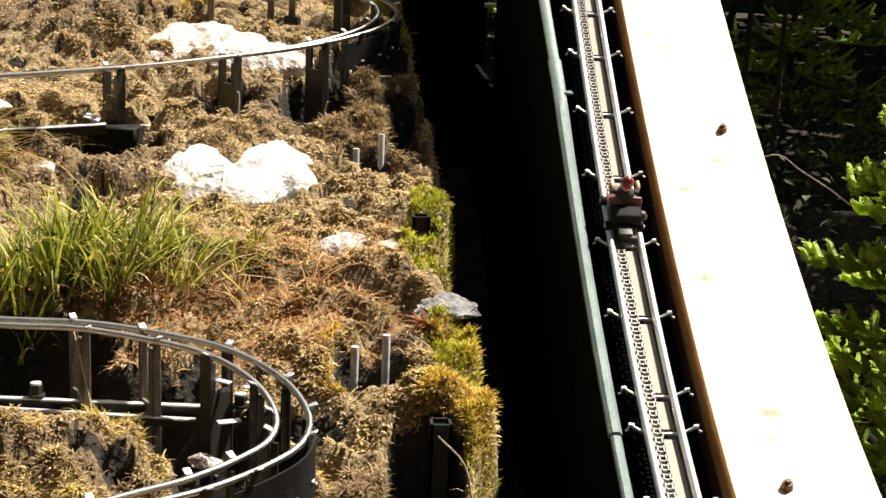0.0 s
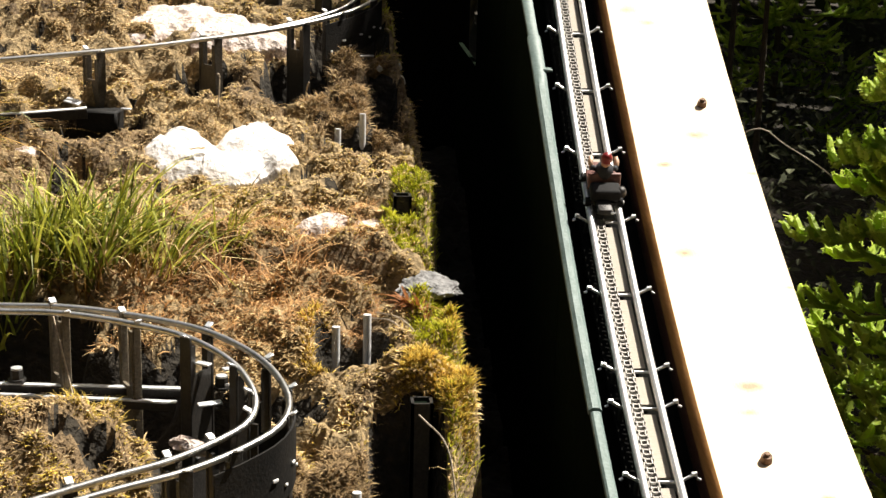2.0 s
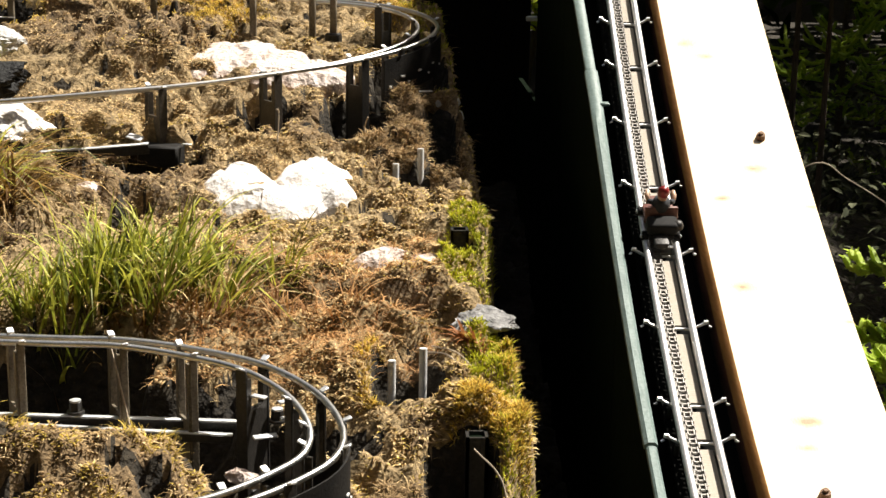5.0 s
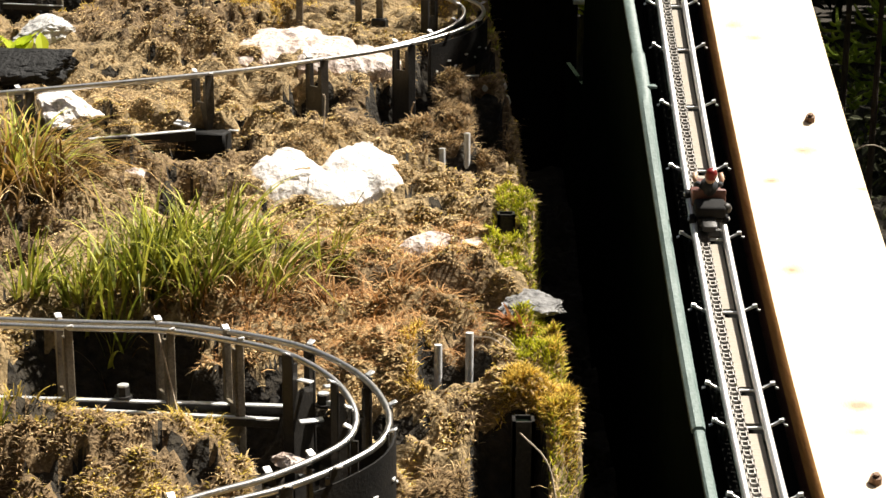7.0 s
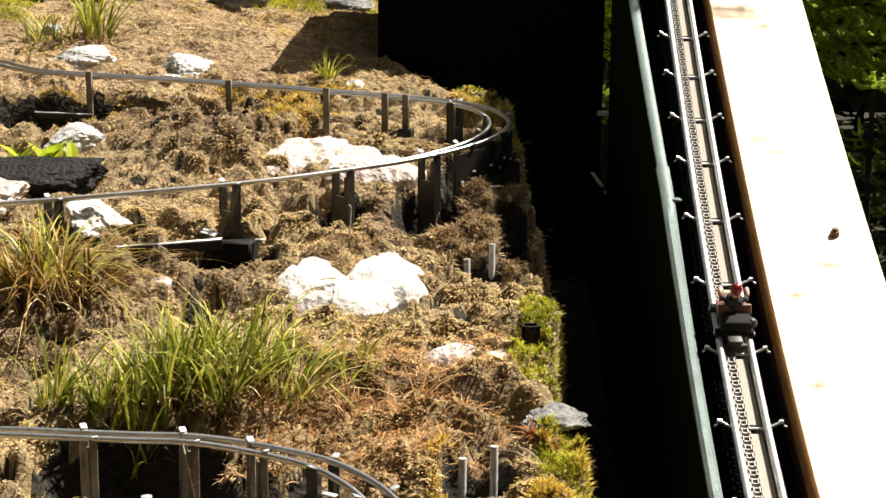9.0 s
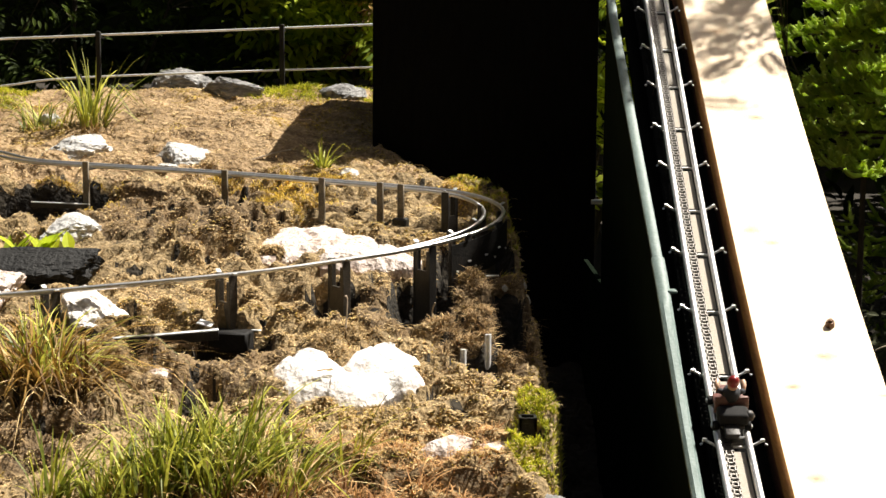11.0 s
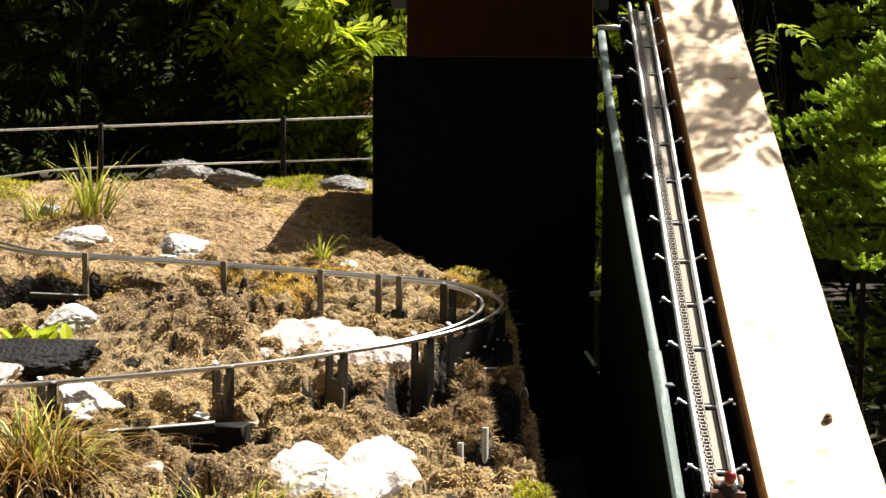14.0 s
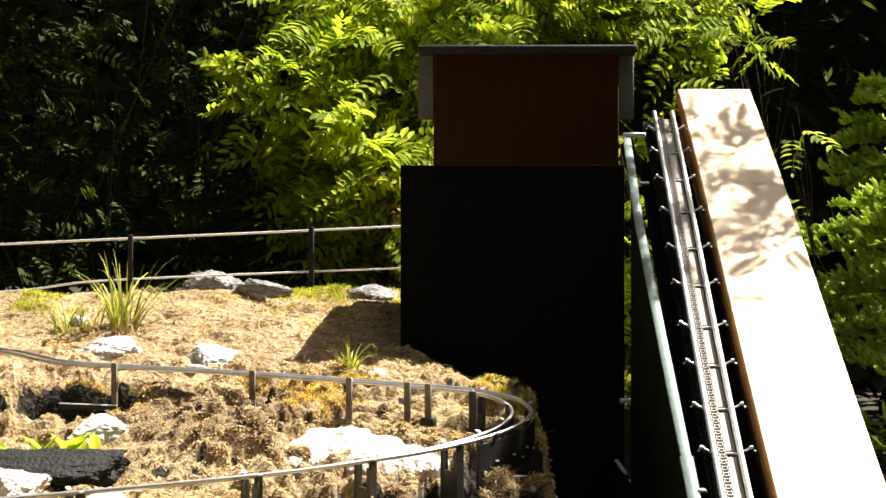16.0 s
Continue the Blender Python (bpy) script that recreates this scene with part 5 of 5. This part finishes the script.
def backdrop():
    """An added dark ring all round the garden, in place of far woods; it shuts out the low sky."""
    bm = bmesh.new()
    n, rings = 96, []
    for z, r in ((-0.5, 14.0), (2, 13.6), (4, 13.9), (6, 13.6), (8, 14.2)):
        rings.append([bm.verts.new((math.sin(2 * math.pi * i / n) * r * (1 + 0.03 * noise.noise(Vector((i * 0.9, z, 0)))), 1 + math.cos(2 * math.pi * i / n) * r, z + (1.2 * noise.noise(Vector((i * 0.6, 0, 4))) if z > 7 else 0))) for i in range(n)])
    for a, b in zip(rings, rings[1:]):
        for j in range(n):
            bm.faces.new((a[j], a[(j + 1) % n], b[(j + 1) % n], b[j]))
    tagged(new("backdrop", mesh_of("backdrop", bm, WOODSDARK)), "added dark ring in place of far woods, blocks low sky", "backdrop", kind="structure")


def build_green():
    backdrop()
    bush("rowan_bush", "sunlit young rowan bush with feathered leaves", "bush", (-0.2, 5.2, 0.3),
         [(-0.28, 4.5, 1.45, 0.30), (-0.38, 4.7, 1.78, 0.22), (0.0, 5.4, 1.95, 0.36), (-0.25, 4.5, 1.15, 0.26), (0.52, 5.0, 1.85, 0.34), (-0.38, 4.6, 1.25, 0.22), (0.1, 5.4, 2.2, 0.40), (-0.40, 5.3, 2.1, 0.34), (-0.15, 4.6, 1.65, 0.2), (-0.52, 4.5, 1.45, 0.19), (-0.29, 4.35, 1.10, 0.17), (0.25, 4.9, 1.75, 0.26), (-0.21, 4.15, 1.13, 0.10), (-0.12, 4.15, 1.28, 0.08), (-0.27, 4.2, 1.32, 0.10)], 1900, 0.15, 0.038, ROWAN, 1, trunk=0.008)
    bush("rowan_bush", "rowan bush with leafy twigs over the lift's top", "bush", (0.92, 3.85, 0.0),
         [(0.56, 3.7, 1.50, 0.12), (0.66, 3.6, 1.50, 0.10), (0.64, 3.8, 1.6, 0.14), (0.70, 3.35, 1.27, 0.045), (0.43, 3.40, 1.33, 0.035), (0.55, 3.6, 1.15, 0.13)], 96, 0.11, 0.025, ROWAN, 2, trunk=0.004)
    bush("shrub", "fine leaved twigs hanging over the plank's upper end", "bush", (1.35, 3.3, 0.1),
         [(1.04, 2.92, 2.27, 0.19), (0.96, 2.66, 2.07, 0.12), (1.12, 2.82, 2.40, 0.16), (1.10, 3.06, 2.35, 0.12)], 105, 0.10, 0.022, ROWAN, 23, 7, trunk=0.006)
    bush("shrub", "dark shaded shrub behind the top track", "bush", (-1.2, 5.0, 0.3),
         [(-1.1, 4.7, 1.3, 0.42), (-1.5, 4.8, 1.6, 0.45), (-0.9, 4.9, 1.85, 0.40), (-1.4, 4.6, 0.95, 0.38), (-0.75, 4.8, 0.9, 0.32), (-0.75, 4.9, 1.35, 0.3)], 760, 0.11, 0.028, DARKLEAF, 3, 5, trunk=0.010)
    bush("dead_shrub", "withered brown twigs beside the cabin", "bush", (-0.14, 4.3, 0.5),
         [(-0.15, 4.15, 0.98, 0.07), (-0.12, 4.15, 1.08, 0.06), (-0.17, 4.2, 1.20, 0.06)], 40, 0.08, 0.020, BROWNGRASS, 31, 4, trunk=0.003)
    bush("shrub", "low shrub between the cabin and the lift", "bush", (0.42, 4.4, 0.3),
         [(0.40, 3.9, 0.75, 0.18), (0.36, 4.1, 0.95, 0.20), (0.6, 4.2, 1.0, 0.25), (0.45, 4.4, 1.3, 0.2)], 130, 0.12, 0.036, ROWAN, 4, trunk=0.008)
    spruce("young_spruce", "young spruce with light green tips beside the plank", (0.83, 2.80, 0.0), 1.25, 0.50, 5, 13, 0.64)
    spruce("young_spruce", "bushy sunlit young spruce beyond the plank", (0.95, 3.45, 0.0), 1.45, 0.58, 15, 16, 0.55)
    spruce("young_spruce", "young spruce with light green tips", (1.32, 4.3, 0.0), 1.75, 0.6, 6)
    spruce("young_spruce", "small spruce low beside the plank", (0.735, 1.74, -0.1), 0.93, 0.38, 7, 18, 0.2)
    # Out of view; crowns added along the sun's path to darken this ground.
    bush("tree", "unseen tall tree added to shade the ground beside the lift", "tree", (4.2, 3.0, 0.0),
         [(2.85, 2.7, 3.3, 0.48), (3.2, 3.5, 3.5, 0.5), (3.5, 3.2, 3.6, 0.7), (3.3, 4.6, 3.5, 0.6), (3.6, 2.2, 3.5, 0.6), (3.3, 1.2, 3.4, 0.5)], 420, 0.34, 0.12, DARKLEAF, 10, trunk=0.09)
    # Out of view; added so that the bushes behind the top track lie dark.
    bush("tree", "unseen tall tree added to shade the bushes", "tree", (-2.9, 6.4, 0.2),
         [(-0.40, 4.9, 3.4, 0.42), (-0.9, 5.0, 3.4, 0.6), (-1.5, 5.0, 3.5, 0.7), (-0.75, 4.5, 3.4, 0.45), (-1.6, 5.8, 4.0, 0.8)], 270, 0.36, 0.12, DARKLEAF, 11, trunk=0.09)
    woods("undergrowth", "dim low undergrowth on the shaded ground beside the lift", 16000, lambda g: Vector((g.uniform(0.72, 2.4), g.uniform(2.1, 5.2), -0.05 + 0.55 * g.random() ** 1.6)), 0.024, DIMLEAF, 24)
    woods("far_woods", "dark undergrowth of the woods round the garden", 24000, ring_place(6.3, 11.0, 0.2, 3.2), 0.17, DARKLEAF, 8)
    # Unseen canopy, added to cut sky light and shade what stands below.
    woods("far_woods", "added unseen leaf canopy round the garden, blocks sky light", 42000, ring_place(5.9, 12.5, 3.2, 8.0), 0.36, DARKLEAF, 9)


build_green()


# ---- the coaster car on the lift with its toy rider ----
def lathe(bm, m, prof, n=14):
    """A body of revolution about z from (radius, height) pairs."""
    rings = [[bm.verts.new(m @ Vector((r * math.cos(2 * math.pi * j / n), r * math.sin(2 * math.pi * j / n), z))) for j in range(n)] for r, z in prof]
    for a, b in zip(rings, rings[1:]):
        for j in range(n):
            bm.faces.new((a[j], a[(j + 1) % n], b[(j + 1) % n], b[j]))
    bm.faces.new(rings[0][::-1])
    bm.faces.new(rings[-1])
    return bm


def build_car(y=1.67):
    f = lift_frame(y, track_off(y), 0.008)
    car = thing("coaster_car", "small dark coaster car with a dull pink seat", "model car", at=tuple(f.translation))
    part("chassis", cuboid(bmesh.new(), (0.026, 0.060, 0.005), f @ pose(0, 0, 0.004), 0.001), BLACKSTEEL, car)
    part("engine_block", cuboid(bmesh.new(), (0.034, 0.020, 0.015), f @ pose(0, -0.020, 0.014), 0.004, 3), RUBBER, car, "black block behind the seat")
    part("tail", cuboid(bmesh.new(), (0.016, 0.018, 0.008), f @ pose(-0.002, -0.038, 0.006), 0.002, 2), BLACKSTEEL, car)
    part("seat_back", cuboid(bmesh.new(), (0.037, 0.006, 0.020), f @ pose(0, -0.006, 0.018, -18), 0.002, 2), CARPAINT, car, "dull pink seat back")
    part("seat", cuboid(bmesh.new(), (0.034, 0.024, 0.006), f @ pose(0, 0.009, 0.010), 0.002, 2), CARPAINT, car, "dull pink seat")
    part("nose", cuboid(bmesh.new(), (0.024, 0.012, 0.012), f @ pose(0, 0.028, 0.010), 0.004, 3), CARPAINT, car)
    part("tow_pin", tube(bmesh.new(), [f @ Vector((0.004, -0.047, 0.006)), f @ Vector((0.010, -0.048, 0.007))], 0.0012, 6), ZINC, car, "bright pin")
    for sy in (-0.022, 0.022):
        for sx in (-1, 1):
            w = part("wheel", lathe(bmesh.new(), f @ pose(sx * 0.0175, sy, 0.001, 0, 90), [(0.0035, -0.0035), (0.0055, -0.003), (0.0058, 0), (0.0055, 0.003), (0.0035, 0.0035)]), RUBBER, car, "black wheel")
            part("hub", lathe(bmesh.new(), f @ pose(sx * 0.0215, sy, 0.001, 0, 90), [(0.0022, -0.0012), (0.0026, 0), (0.0016, 0.0012)], 10), ZINC, w, "bright hub")
    part("mudguard", lathe(bmesh.new(), f @ pose(0.017, -0.022, 0.016), [(0.002, -0.006), (0.0055, -0.004), (0.0066, 0), (0.0050, 0.004), (0.002, 0.006)]), BLACKSTEEL, car, "round dark knob")
    # the toy rider: one plain shape with a red cap, dark body and tan arms
    me = bpy.data.meshes.new("toy_figure")
    bm = bmesh.new()
    g = f @ pose(0, 0.004, 0.014, 12)
    counts = []
    lathe(bm, g, [(0.006, 0), (0.0095, 0.004), (0.0105, 0.012), (0.0095, 0.019), (0.005, 0.023)])
    for sx in (-1, 1):
        tube(bm, [g @ Vector((sx * 0.009, 0, 0.017)), g @ Vector((sx * 0.0135, 0.004, 0.014))], 0.0032, 8)
    counts.append(len(bm.faces))
    for sx in (-1, 1):
        tube(bm, [g @ Vector((sx * 0.0132, 0.004, 0.0142)), g @ Vector((sx * 0.0150, 0.011, 0.016)), g @ Vector((sx * 0.0135, 0.016, 0.018))], 0.0027, 8)
    lathe(bm, g, [(0.003, 0.022), (0.0052, 0.025), (0.0058, 0.029), (0.0055, 0.031)])
    counts.append(len(bm.faces))
    lathe(bm, g, [(0.0060, 0.030), (0.0066, 0.032), (0.0062, 0.037), (0.0040, 0.0405), (0.0010, 0.0415)])
    bm.to_mesh(me)
    bm.free()
    for m in (NAVY, SKIN, REDPLASTIC):
        me.materials.append(m)
    for p in me.polygons:
        p.material_index = 0 if p.index < counts[0] else 1 if p.index < counts[1] else 2
    me.shade_smooth()
    tagged(new("toy_figure", me), "small toy rider with a red cap seated in the car", "toy figure")


build_car()


# ---- stakes, posts and bars set in the slope ----
def conduit(x, y, h, lean=0.0, label="short galvanised pipe stub standing in the moss"):
    z = gz(x, y)
    bm = bmesh.new()
    n = 12
    o, t = Vector((x, y, z - 0.015)), Vector((x + lean, y + 0.004, z + h))
    tube(bm, [o, o.lerp(t, 0.5), t], 0.0044, n)
    tagged(new("pipe_stub", mesh_of("pipe_stub", bm, PIPE)), label, "pipe", "pipe stubs")


def square_post(x, y, top, label):
    post = thing("square_post", label, "post", "square posts", at=(x, y, gz(x, y)))
    bm = bmesh.new()
    w, t, low = 0.011, 0.0016, gz(x, y) - 0.10
    for sx, sy, a, b in ((0, -1, w, t), (0, 1, w, t), (-1, 0, t, w), (1, 0, t, w)):
        cuboid(bm, (2 * a if a == w else 2 * t, 2 * b if b == w else 2 * t, top - low), pose(x + sx * (w - t), y + sy * (w - t), (top + low) / 2))
    part("tube", bm, BLACKSTEEL, post)
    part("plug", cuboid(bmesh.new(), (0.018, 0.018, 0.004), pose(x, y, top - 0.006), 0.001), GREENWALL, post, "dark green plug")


def angle_bar(name, label, a, b, w=0.008):
    a, b = Vector(a), Vector(b)
    d = b - a
    turn = math.degrees(math.atan2(d.y, d.x))
    tilt = -math.degrees(math.atan2(d.z, math.hypot(d.x, d.y)))
    m = Matrix.Translation((a + b) / 2) @ pose(0, 0, 0, 0, 0, turn) @ pose(0, 0, 0, 0, tilt, 0)
    bar = thing(name, label, "bar", "base bars", at=tuple((a + b) / 2))
    part("upright_flange", cuboid(bmesh.new(), (d.length, 0.002, w), m @ pose(0, 0, -w / 2), 0.0004), BLACKSTEEL, bar)
    # Top flange in bright metal, standing for the sunlit edge of the bar.
    part("flat_flange", cuboid(bmesh.new(), (d.length, w * 0.75, 0.002), m @ pose(0, w * 0.375, 0.0005), 0.0004), ZINC, bar, "bright top flange, the lit edge put into its colour")
    return bar


def build_small():
    for x, y, h in ((0.021, 1.588, 0.084), (0.055, 1.598, 0.070), (0.031, 2.083, 0.035), (0.065, 2.088, 0.042), (0.036, 1.315, 0.05)):
        conduit(x, y, h)
    square_post(0.104, 1.45, 0.438, "black square steel post at the mossy drop")
    square_post(0.108, 1.882, 0.548, "black square steel post beside green moss")
    angle_bar("base_bar", "black steel angle bar under the bend", (-0.75, 1.515, 0.446), (-0.135, 1.488, 0.436))
    angle_bar("base_bar", "black steel angle bar half sunk under the bend", (-0.355, 1.484, 0.434), (-0.14, 1.470, 0.428))
    angle_bar("base_bar", "black steel angle bar in a hollow of the slope", (-0.72, 2.116, 0.573), (-0.315, 2.158, 0.603), 0.014)
    angle_bar("base_bar", "short steel bar in a dark hollow", (-0.70, 2.632, 0.735), (-0.60, 2.628, 0.732))
    angle_bar("base_bar", "short steel bar below the bend", (0.03, 2.335, 0.655), (0.09, 2.345, 0.655))
    block = thing("foot_block", "black steel foot block in a hollow of the slope", "block", at=(-0.300, 2.175, 0.57))
    part("body", cuboid(bmesh.new(), (0.06, 0.035, 0.03), pose(-0.300, 2.175, 0.585, 0, 0, -12), 0.003), BLACKPLATE, block)
    part("tab", cuboid(bmesh.new(), (0.022, 0.016, 0.002), pose(-0.335, 2.17, 0.611, 10, 12, -12), 0.0005), ZINC, block, "bright bent tab")
    part("tab", cuboid(bmesh.new(), (0.014, 0.006, 0.002), pose(-0.262, 2.165, 0.602, 0, 0, -12), 0.0005), ZINC, block, "bright bent tab")
    for x, y in ((-0.30, 1.50), (-0.095, 1.475)):
        z = 0.442
        bolt = thing("anchor_bolt", "bolt with a bright washer on the base bar", "bolt", "anchor bolts", at=(x, y, z))
        part("washer", lathe(bmesh.new(), pose(x, y, z), [(0.009, 0.0), (0.009, 0.0025)], 14), BLACKSTEEL, bolt)
        part("nut", lathe(bmesh.new(), pose(x, y, z), [(0.0065, 0.0025), (0.0065, 0.012), (0.004, 0.012)], 6), BLACKSTEEL, bolt)
        part("cap", lathe(bmesh.new(), pose(x, y, z), [(0.0058, 0.012), (0.0058, 0.014), (0.002, 0.0145)], 12), ZINC, bolt, "bright ring")
    for x, y, z in ((0.098, 2.315, 0.640), (0.128, 2.335, 0.640), (0.132, 2.30, 0.622)):
        bm = tube(bmesh.new(), [(x, y + 0.05, z), (x, y, z)], 0.0045, 8)
        tagged(new("rod_end", mesh_of("rod_end", bm, ZINC)), "bright rod end sticking out of dead moss", "rod", "rod ends")
    bm = tube(bmesh.new(), [(0.262, 2.67, 0.738), (0.283, 2.672, 0.738)], 0.0045, 10)
    tagged(new("rod_stub", mesh_of("rod_stub", bm, ZINC)), "bright rod stub on the dark green wall", "rod")
    bm = tube(bmesh.new(), spline([(0.60, 2.32, 0.50), (0.675, 2.3, 0.558), (0.727, 2.3, 0.533), (0.804, 2.3, 0.485), (0.90, 2.3, 0.40), (0.96, 2.3, 0.0)]), 0.0013, 6)
    tagged(new("dead_plant", mesh_of("dead_plant", bm, TWIG)), "thin pale dry stem arching beyond the plank", "stem")
    for i, (pts, r) in enumerate(((((-0.13, 2.085, 0.62), (-0.128, 2.09, 0.66), (-0.131, 2.085, 0.665)), 0.0011), (((-0.01, 2.19, 0.60), (-0.012, 2.19, 0.625), (-0.008, 2.185, 0.64)), 0.0012), (((0.06, 1.62, 0.47), (0.085, 1.60, 0.47), (0.11, 1.57, 0.44), (0.12, 1.555, 0.42)), 0.0010), (((0.065, 1.625, 0.475), (0.095, 1.61, 0.47), (0.125, 1.58, 0.44)), 0.0009), (((0.10, 1.43, 0.43), (0.125, 1.40, 0.41), (0.135, 1.385, 0.36)), 0.0009), (((-0.36, 2.86, 0.79), (-0.31, 2.88, 0.805), (-0.28, 2.90, 0.81)), 0.0016), (((-0.262, 1.50, 0.51), (-0.245, 1.47, 0.46), (-0.235, 1.45, 0.43)), 0.0010))):
        bm = tube(bmesh.new(), spline(pts, 0.006), r, 5)
        tagged(new("dry_twig", mesh_of("dry_twig", bm, TWIG)), "thin dry twig lying in moss", "twig", "dry twigs")


build_small()
